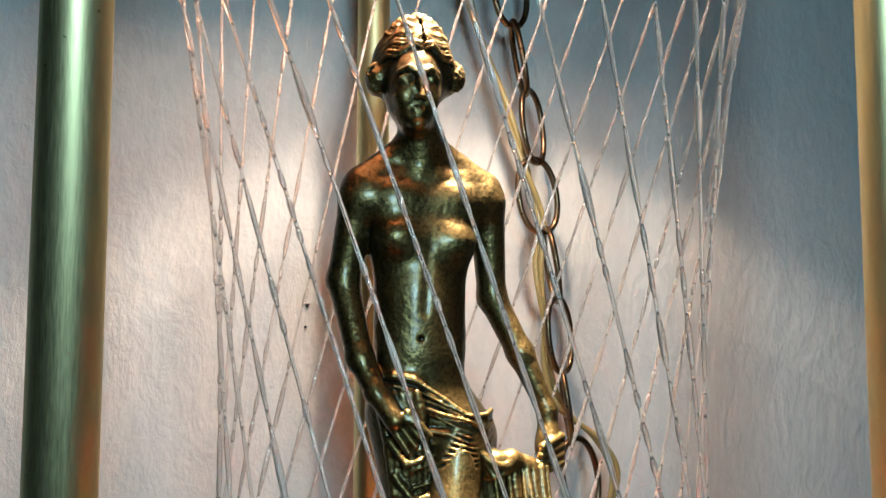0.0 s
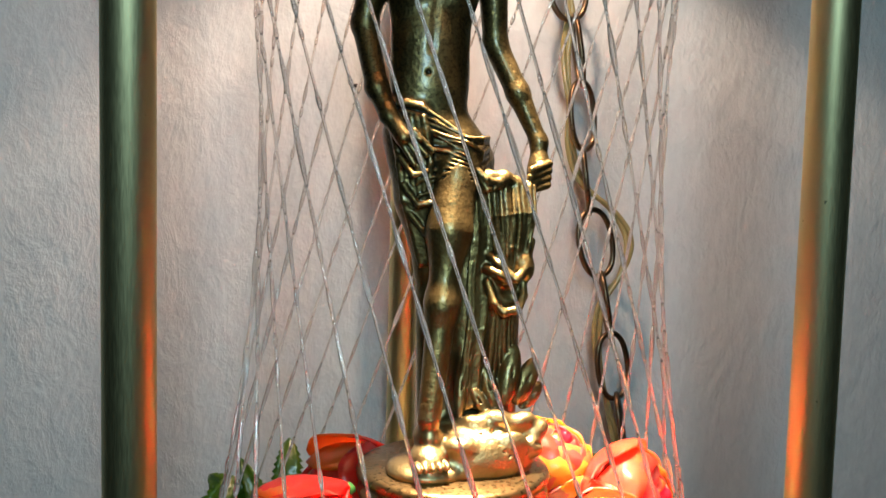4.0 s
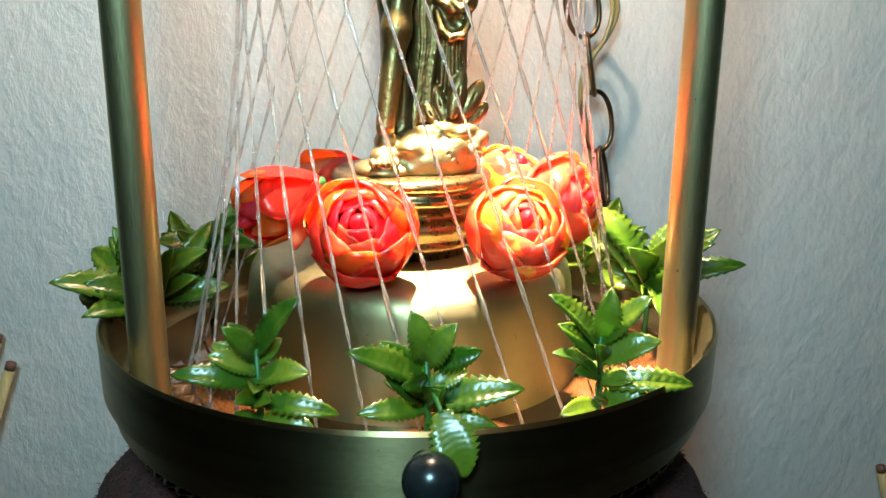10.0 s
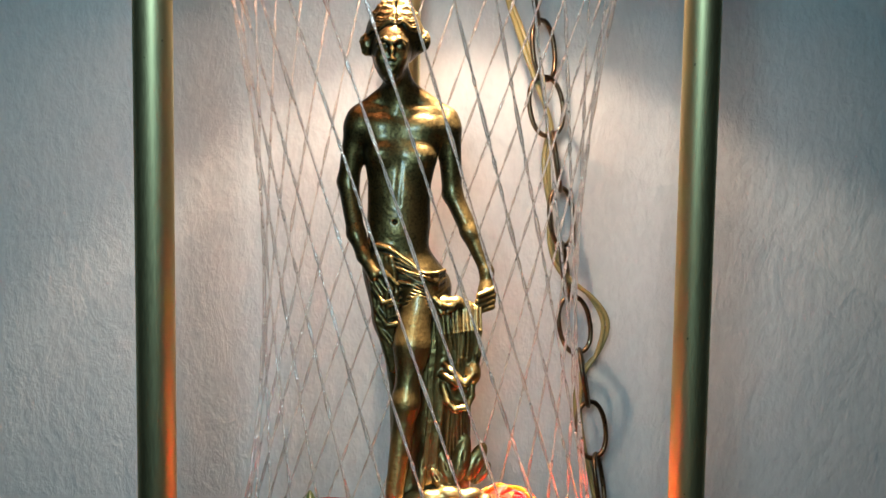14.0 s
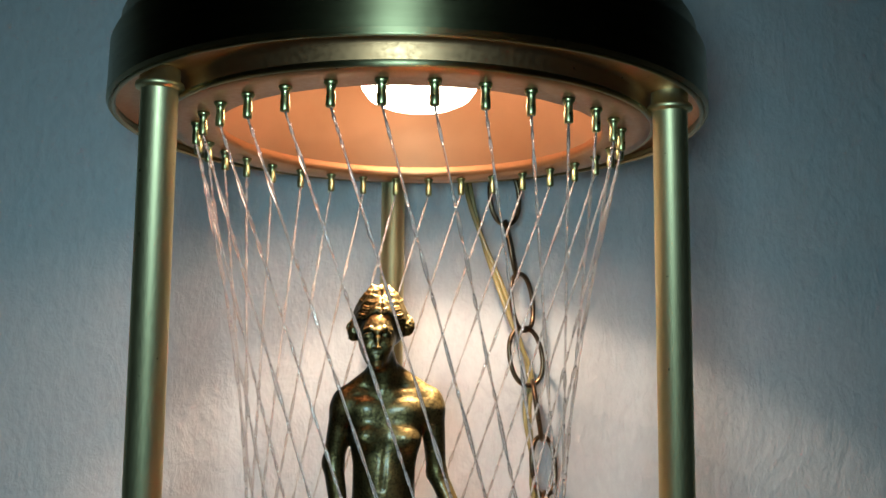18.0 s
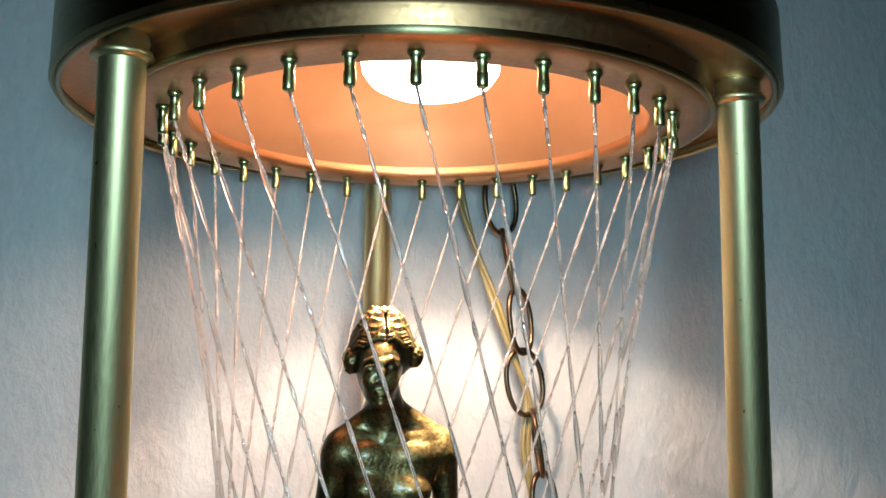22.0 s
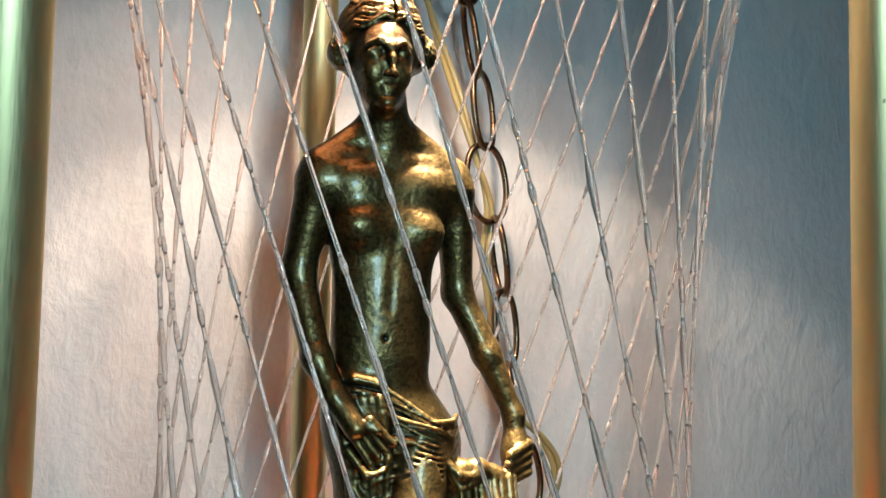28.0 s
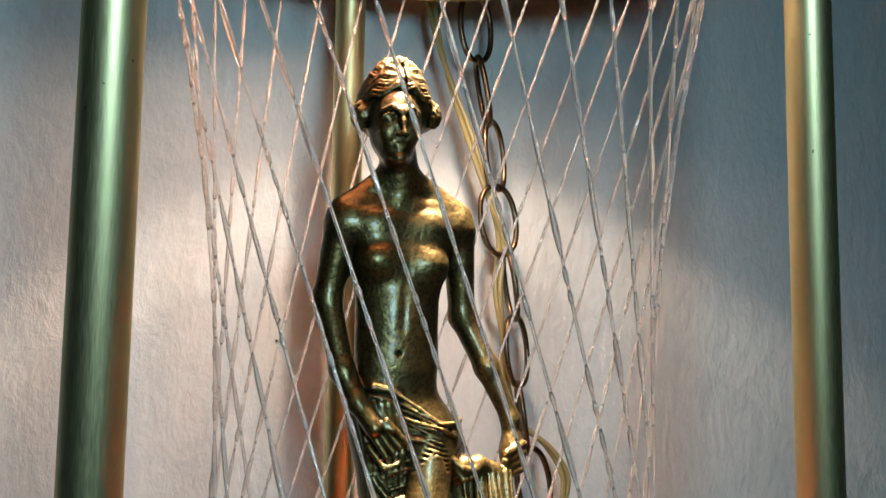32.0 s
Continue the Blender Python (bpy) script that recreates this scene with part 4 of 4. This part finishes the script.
    tagged(ob, "bronze statue of a draped classical figure beside a stump", "statue")
    ob.location = (0, 0, PT - 0.0785)
    return ob


statue()


# ---- artificial roses round the pedestal ----
def petal_mesh(name, R, half, p0, p1, flare, mat, seed, thick=0.0012, ripple=1.0):
    """One cupped petal on a ball of radius R about z; half: half width in degrees."""
    rng = random.Random(seed)
    nu, nv = 9, 11
    ph = rng.uniform(0, 6.28)
    front = []
    for i in range(nu):
        s = i / (nu - 1)
        p = radians(p0 + (p1 - p0) * s)
        row = []
        for j in range(nv):
            w = 2 * j / (nv - 1) - 1
            edge = math.sqrt(max(0.0, 1 - (abs(w) ** 2.6) * 0.999))
            pp = radians(p0) + (p - radians(p0)) * (0.55 + 0.45 * edge)
            a = radians(half) * w * (0.55 + 0.45 * math.sin(math.pi * min(1, s * 0.75 + 0.15)))
            r = R * (1 + flare * s ** 3 + ripple * (0.04 * math.sin(3 * w + ph) * s + 0.026 * math.sin(6 * w + 2 * ph) * s * s + 0.018 * math.sin(5 * s + 2.2 * w + ph)))
            row.append(Vector((r * math.sin(pp) * math.cos(a), r * math.sin(pp) * math.sin(a), -r * math.cos(pp) * (0.92 if pp < 1.57 else 0.8))))
        front.append(row)
    bm = bmesh.new()
    lay = bm.verts.layers.float.new("along")
    grids = []
    for side in (0, 1):
        g = []
        for i, row in enumerate(front):
            q = []
            for v in row:
                n = v.normalized()
                vv = bm.verts.new(v - n * thick * side)
                vv[lay] = i / (nu - 1)
                q.append(vv)
            g.append(q)
        grids.append(g)
    for g in grids:
        for i in range(nu - 1):
            for j in range(nv - 1):
                bm.faces.new((g[i][j], g[i + 1][j], g[i + 1][j + 1], g[i][j + 1]))
    rim = [(i, 0) for i in range(nu)] + [(nu - 1, j) for j in range(1, nv)] + [(i, nv - 1) for i in range(nu - 2, -1, -1)] + [(0, j) for j in range(nv - 2, 0, -1)]
    for k in range(len(rim)):
        a, b = rim[k], rim[(k + 1) % len(rim)]
        bm.faces.new((grids[0][a[0]][a[1]], grids[0][b[0]][b[1]], grids[1][b[0]][b[1]], grids[1][a[0]][a[1]]))
    bmesh.ops.recalc_face_normals(bm, faces=bm.faces)
    me = bpy.data.meshes.new(name)
    bm.to_mesh(me)
    bm.free()
    me.materials.append(mat)
    me.polygons.foreach_set("use_smooth", [True] * len(me.polygons))
    return me


def rose_meshes(outer, inner):
    """Whorls of petals from the outside in: mesh, number, turn, lift."""
    return [
        (petal_mesh("petal", 0.0284, 74, 8, 116, 0.03, outer, 1), 3, 0, 0.0),
        (petal_mesh("petal", 0.0262, 76, 10, 129, -0.02, outer, 2), 3, 58, 0.0004),
        (petal_mesh("petal", 0.0239, 74, 22, 139, -0.03, outer, 3), 3, 20, 0.0015),
        (petal_mesh("petal", 0.0215, 76, 28, 142, -0.04, inner, 4), 3, 84, 0.0032),
        (petal_mesh("petal", 0.0184, 78, 34, 142, -0.05, inner, 5), 3, 40, 0.0050),
        (petal_mesh("petal", 0.0146, 84, 40, 144, -0.06, inner, 6), 3, 100, 0.0074),
        (petal_mesh("petal", 0.0104, 90, 44, 150, -0.06, inner, 7), 3, 30, 0.0100),
    ]


def bud_meshes(outer):
    """A rose seen from the side: lobed outer petals that stand apart."""
    return [
        (petal_mesh("petal", 0.0285, 62, 8, 104, 0.16, outer, 11, ripple=2.2), 3, 10, 0.0),
        (petal_mesh("petal", 0.0262, 70, 10, 122, 0.04, outer, 12, ripple=1.9), 3, 70, 0.0),
        (petal_mesh("petal", 0.0225, 74, 22, 138, -0.03, outer, 13, ripple=1.6), 3, 30, 0.0015),
        (petal_mesh("petal", 0.0180, 78, 30, 142, -0.05, PETAL_IN, 14), 3, 84, 0.004),
    ]



ROSES = {"red": rose_meshes(PETAL, PETAL_IN), "warm": rose_meshes(PETAL_LAMPLIT, PETAL_LAMPLIT_IN), "bud": bud_meshes(PETAL)}
CORE = None


def rose(where, facing, roll, size, tone, label, long=1.0):
    global CORE
    d = Vector(facing).normalized()
    m = Matrix.Translation(where) @ d.to_track_quat("Z", "Y").to_matrix().to_4x4() @ Matrix.Diagonal((size, size, size * long, 1)) @ pose(0, 0, 0, 0, 0, roll)
    r = thing("artificial_rose", label, "flower", m, "roses round the pedestal")
    rng = random.Random(int(roll * 7) + 3)
    for me, n, off, lift in ROSES[tone]:
        for k in range(n):
            o = part("petal", me, None, r)
            o.matrix_basis = pose(0, 0, 0, 0, 0, off + 360 * k / n + rng.uniform(-9, 9)) @ pose(0, 0, lift + rng.uniform(-0.0008, 0.0008), rng.uniform(-2, 2), rng.uniform(-2, 3), 0)
    if CORE is None:
        CORE = part("heart", ball(0.0050, (0, 0, 0.0130), 24, 16, (1, 0.85, 1.2)), PETAL_IN, r).data
    else:
        part("heart", CORE, None, r)
    part("stalk", tube([(0, 0, -0.022), (0, 0, -0.0285)], 0.004, 8), STEM, r)
    return r


RED = "glossy red plastic rose with orange edges beside the pedestal"
WARM = "glossy plastic rose, its lamplight painted as orange and pink petals"
rose((-0.0275, -0.0700, 0.0610), (-0.10, -1.0, 0.62), 12, 0.94, "red", RED)
rose((0.0480, -0.0640, 0.0600), (0.22, -1.0, 0.75), 40, 0.90, "warm", WARM)
rose((-0.0720, -0.0300, 0.0640), (-0.80, -0.50, -0.34), 80, 0.68, "bud", RED, 1.62)
rose((-0.0480, 0.0300, 0.0600), (-0.85, -0.30, -0.28), 130, 0.72, "bud", RED, 1.5)
rose((0.0830, -0.0120, 0.0620), (0.80, -0.60, 0.30), 200, 0.92, "warm", WARM)
rose((0.0620, 0.0440, 0.0640), (0.40, -0.30, 0.85), 250, 0.92, "warm", WARM)


# ---- plastic sprigs standing in the tray ----
def leaf_mesh(L, W, arch):
    teeth = 11
    n = teeth * 2
    bm = bmesh.new()
    rows = []
    for i in range(n + 1):
        s = i / n
        w = W * 0.5 * math.sin(math.pi * min(1, s * 0.94 + 0.05) ** 0.95) ** 0.70
        if i == n:
            w = 0.0002
        if i % 2 == 0 and 0 < i < n:
            w *= 0.76
        x = L * s
        z = arch * math.sin(math.pi * s * 0.75) - arch * 0.9 * s * s
        sx = 0.0008 if i % 2 else 0.0
        pl = 0.00045 if i % 2 else -0.00025
        rows.append([Vector((x - sx + 0.12 * w, -w, z + 0.20 * w + pl)), Vector((x - 0.05 * w, -w * 0.5, z + 0.18 * w + pl)), Vector((x - 0.18 * w, 0, z - 0.0004)), Vector((x - 0.05 * w, w * 0.5, z + 0.18 * w + pl)), Vector((x - sx + 0.12 * w, w, z + 0.20 * w + pl))])
    g = [[[bm.verts.new(v - Vector((0, 0, 0.0006 * side))) for v in row] for row in rows] for side in (0, 1)]
    for q in g:
        for i in range(n):
            for j in range(4):
                bm.faces.new((q[i][j], q[i + 1][j], q[i + 1][j + 1], q[i][j + 1]))
    for i in range(n):
        for j in (0, 4):
            bm.faces.new((g[0][i][j], g[0][i + 1][j], g[1][i + 1][j], g[1][i][j]))
    for i in (0, n):
        for j in range(4):
            bm.faces.new((g[0][i][j], g[0][i][j + 1], g[1][i][j + 1], g[1][i][j]))
    bmesh.ops.recalc_face_normals(bm, faces=bm.faces)
    me = bpy.data.meshes.new("leaf")
    bm.to_mesh(me)
    bm.free()
    me.materials.append(LEAF)
    me.polygons.foreach_set("use_smooth", [True] * len(me.polygons))
    return me


LEAVES = [leaf_mesh(0.034, 0.0142, 0.0035), leaf_mesh(0.028, 0.0146, 0.0050), leaf_mesh(0.022, 0.0112, 0.0030), leaf_mesh(0.036, 0.0120, 0.0060)]


def sprig(base, height, leaves, label="glossy green plastic sprig with serrated leaves in the tray"):
    """leaves: height on the stem, the leaf's tip from its foot (x, y, z in mm), a leaf shape, a spin."""
    p = thing("plastic_sprig", label, "plant", Matrix.Translation(base), "plastic sprigs round the tray")
    part("stem", tube([(0, 0, 0), (0.0008, 0.0003, height * 0.5), (0, 0, height)], lambda s: 0.0019 - 0.0007 * s, 8), STEM, p)
    rng = random.Random(int(abs(base[0]) * 9000) + 7)
    extra = []
    for i in range(6):
        b = radians(51 * i + rng.uniform(-20, 20))
        L = rng.uniform(13, 23)
        extra.append((rng.uniform(0.62, 1.0), (L * math.cos(b), L * math.sin(b) * 0.7 - 3, rng.uniform(4, 15)), 2, rng.uniform(-25, 25)))
    for h, tip, kind, spin in leaves + extra:
        d = Vector(tip) * 0.001
        L = (0.034, 0.028, 0.022, 0.036)[kind]
        zax = Vector((0.0, -1.0, 0.55))
        xa = d.normalized()
        ya = zax.cross(xa).normalized()
        za = xa.cross(ya)
        m = Matrix((xa, ya, za)).transposed().to_4x4()
        o = part("leaf", LEAVES[kind], None, p)
        s = d.length / L
        o.matrix_basis = Matrix.Translation((0, 0, h * height)) @ m @ pose(0, 0, 0, spin, 0, 0) @ Matrix.Diagonal((s, 0.5 + 0.5 * s, s, 1))
    return p


FZ = TZ - 0.034
front = sprig((-0.002, -0.1420, FZ), 0.057, [
    (0.95, (-6, -4, 23), 1, 8), (0.92, (11, -6, 20), 1, -14), (0.80, (-31, -10, 18), 0, 25), (0.62, (40, -4, 8), 0, -20), (0.58, (-28, -8, 3), 3, 10),
    (0.50, (30, -8, -1), 3, -12), (0.62, (6, -14, 14), 2, 0), (0.70, (-17, 6, 4), 2, 20), (0.74, (18, 4, 6), 2, -15), (0.66, (4, -14, 10), 2, 0)])
# one broad leaf hangs over the rim
over = part("leaf", LEAVES[1], None, front)
xa_ = Vector((0.0095, -0.0095, -0.0235)).normalized()
ya_ = Vector((0.05, -1.0, 0.35)).cross(xa_).normalized()
over.matrix_basis = Matrix.Translation((0.0040, -0.0225, 0.0430)) @ Matrix((xa_, ya_, xa_.cross(ya_))).transposed().to_4x4() @ Matrix.Diagonal((0.96, 1.35, 0.8, 1))
part("leaf_stalk", tube(smooth_path([(0, 0, 0.036), (0.002, -0.010, 0.0445), (0.0042, -0.0230, 0.0427)], 5), 0.0011, 6), STEM, front)
sprig((-0.072, -0.1220, FZ), 0.054, [
    (0.95, (18, -4, 26), 0, -30), (0.90, (-10, -4, 18), 0, 20), (0.70, (-34, -6, 8), 3, 12), (0.74, (22, -8, 6), 1, -25), (0.55, (34, -6, -4), 3, -10),
    (0.40, (24, -8, -2), 1, -12), (0.80, (-20, -2, 9), 2, 20), (0.92, (6, 2, 16), 2, 10), (0.60, (-8, -12, 3), 2, 0), (0.58, (6, -14, 5), 1, 0), (0.42, (-12, -10, 1), 2, 10)])
sprig((0.076, -0.1200, FZ), 0.056, [
    (0.88, (-24, -4, 27), 0, 35), (0.95, (3, -2, 24), 1, 0), (0.92, (20, -4, 23), 0, -35), (0.78, (24, -8, 12), 1, -20), (0.66, (-22, -6, 14), 3, 40), (0.60, (42, -6, 0), 3, -10),
    (0.40, (-18, -8, 0), 2, 10), (0.80, (-12, -2, 8), 2, 20), (0.62, (14, -8, 3), 2, -20), (0.45, (24, -10, 2), 1, -15), (0.50, (-4, -14, 5), 2, 0)])


def free_sprig(angle, seed, more=(), r=0.139):
    rng = random.Random(seed)
    a = radians(angle)
    out = []
    for i in range(14):
        b = a + radians(rng.uniform(-40, 40) + 137.5 * i)
        el = radians(rng.uniform(5, 65) - (20 if i > 7 else 0))
        L = rng.uniform(30, 54)
        tip = (L * math.cos(el) * math.cos(b), L * math.cos(el) * math.sin(b), L * math.sin(el))
        if math.sin(b) > 0.3 and r * math.sin(a) + tip[1] * 0.001 > 0.195:
            tip = (tip[0], tip[1] * 0.4, tip[2])
        out.append((rng.uniform(0.55, 0.98), tip, rng.choice((0, 1, 1, 2, 3)), rng.uniform(-25, 25)))
    sprig((r * math.cos(a), r * math.sin(a), FZ), 0.048, out + list(more))


OUT_LEFT = [(0.8, (-46, -30, 18), 0, 12), (0.85, (-40, 18, 20), 1, -8), (0.7, (-30, -34, 6), 2, 10), (0.95, (-18, -12, 34), 1, 0)]
OUT_RIGHT = [(0.8, (52, -14, 16), 3, -10), (0.9, (34, -16, 32), 0, -14), (0.7, (20, -26, 22), 1, 8)]
for ang, sd, more in ((180, 21, OUT_LEFT), (152, 22, ()), (122, 23, ()), (2, 24, OUT_RIGHT), (31, 25, ()), (60, 26, ())):
    free_sprig(ang, sd, more)


# ---- chain and cord hung behind the lamp ----
CY = 0.169
CHAIN_PATH = smooth_path([(0.052, 0.095, 0.5750), (0.074, 0.140, 0.5500), (0.086, 0.164, 0.5100), (0.089, CY, 0.4610), (0.094, CY, 0.4200), (0.103, CY, 0.3780), (0.106, CY, 0.3350), (0.115, CY, 0.2920), (0.120, CY, 0.2500), (0.124, CY, 0.2070), (0.133, CY, 0.1640), (0.142, CY, 0.1190), (0.149, CY, 0.0770), (0.156, CY - 0.002, 0.0360), (0.162, CY - 0.006, -0.0060), (0.166, CY - 0.014, -0.0500), (0.168, CY - 0.020, -0.0900)], 24)
LINK_YAW = (70, 10, 80, 20, 75, 40, 8, 78, 35, 70, 15, 75, 20, 65, 20, 70, 10)


def link_mesh():
    pts = []
    L, W = 0.0480, 0.0300
    for k in range(40):
        a = 2 * math.pi * k / 40
        c, s = math.cos(a), math.sin(a)
        pts.append(((W / 2 - 0.0017) * (abs(c) ** 0.86) * (1 if c >= 0 else -1), 0, (L / 2 - 0.0017) * (abs(s) ** 0.92) * (1 if s >= 0 else -1)))
    P = [Vector(p) for p in pts]
    rows = []
    for i, p in enumerate(P):
        d = (P[(i + 1) % 40] - P[i - 1]).normalized()
        y = Vector((0, 1, 0))
        x = d.cross(y)
        rows.append([p + x * (0.0019 * math.cos(2 * math.pi * k / 8)) + y * (0.0019 * math.sin(2 * math.pi * k / 8)) for k in range(8)])
    bm = grid_bm(rows, True, True)
    bmesh.ops.recalc_face_normals(bm, faces=bm.faces)
    return bm


def chain():
    c = thing("chain", "brown brass hanging chain of oval links looped behind the lamp", "chain")
    me = None
    pitch, dist, want, k = 0.0422, 0.0, 0.0305, 0
    for a, b in zip(CHAIN_PATH, CHAIN_PATH[1:]):
        seg = (b - a).length
        while want <= dist + seg:
            z = (a - b).normalized()
            x = (Vector((1, 0, 0)) - z * z.x).normalized()
            m = Matrix.Translation(a.lerp(b, (want - dist) / seg)) @ Matrix((x, z.cross(x), z)).transposed().to_4x4() @ pose(0, 0, 0, 0, 0, LINK_YAW[k % len(LINK_YAW)])
            if me is None:
                o = part("link", link_mesh(), CHAIN, c)
                me = o.data
            else:
                o = part("link", me, None, c)
            o.matrix_basis = m
            want += pitch
            k += 1
        dist += seg


chain()


def cord():
    c = thing("lamp_cord", "clear golden twin flex woven through the chain", "cord")
    P = smooth_path([(0.030, 0.080, 0.5820), (0.050, 0.150, 0.5450), (0.057, 0.172, 0.4900), (0.063, 0.173, 0.4550), (0.074, 0.173, 0.4200), (0.087, 0.172, 0.3860), (0.100, 0.172, 0.3500), (0.110, 0.173, 0.3200), (0.108, 0.173, 0.2900), (0.112, 0.173, 0.2560), (0.114, 0.174, 0.2300), (0.124, 0.176, 0.2060), (0.146, 0.175, 0.1880), (0.158, 0.174, 0.1680), (0.153, 0.174, 0.1450), (0.140, 0.174, 0.1250), (0.138, 0.174, 0.0950), (0.146, 0.174, 0.0600), (0.156, 0.172, 0.0200), (0.164, 0.180, -0.0300), (0.170, 0.168, -0.0900), (0.19, 0.16, -0.20), (0.215, 0.17, -0.45), (0.23, 0.17, FLOOR_Z + 0.004)], 10)
    for s in (-1, 1):
        Q = [p + Vector((0.0019 * s * math.cos(i * 0.12), 0.0012 * s * math.sin(i * 0.12), 0.0)) for i, p in enumerate(P)]
        part("strand", tube(Q, 0.0018, 8), CORD, c)


cord()
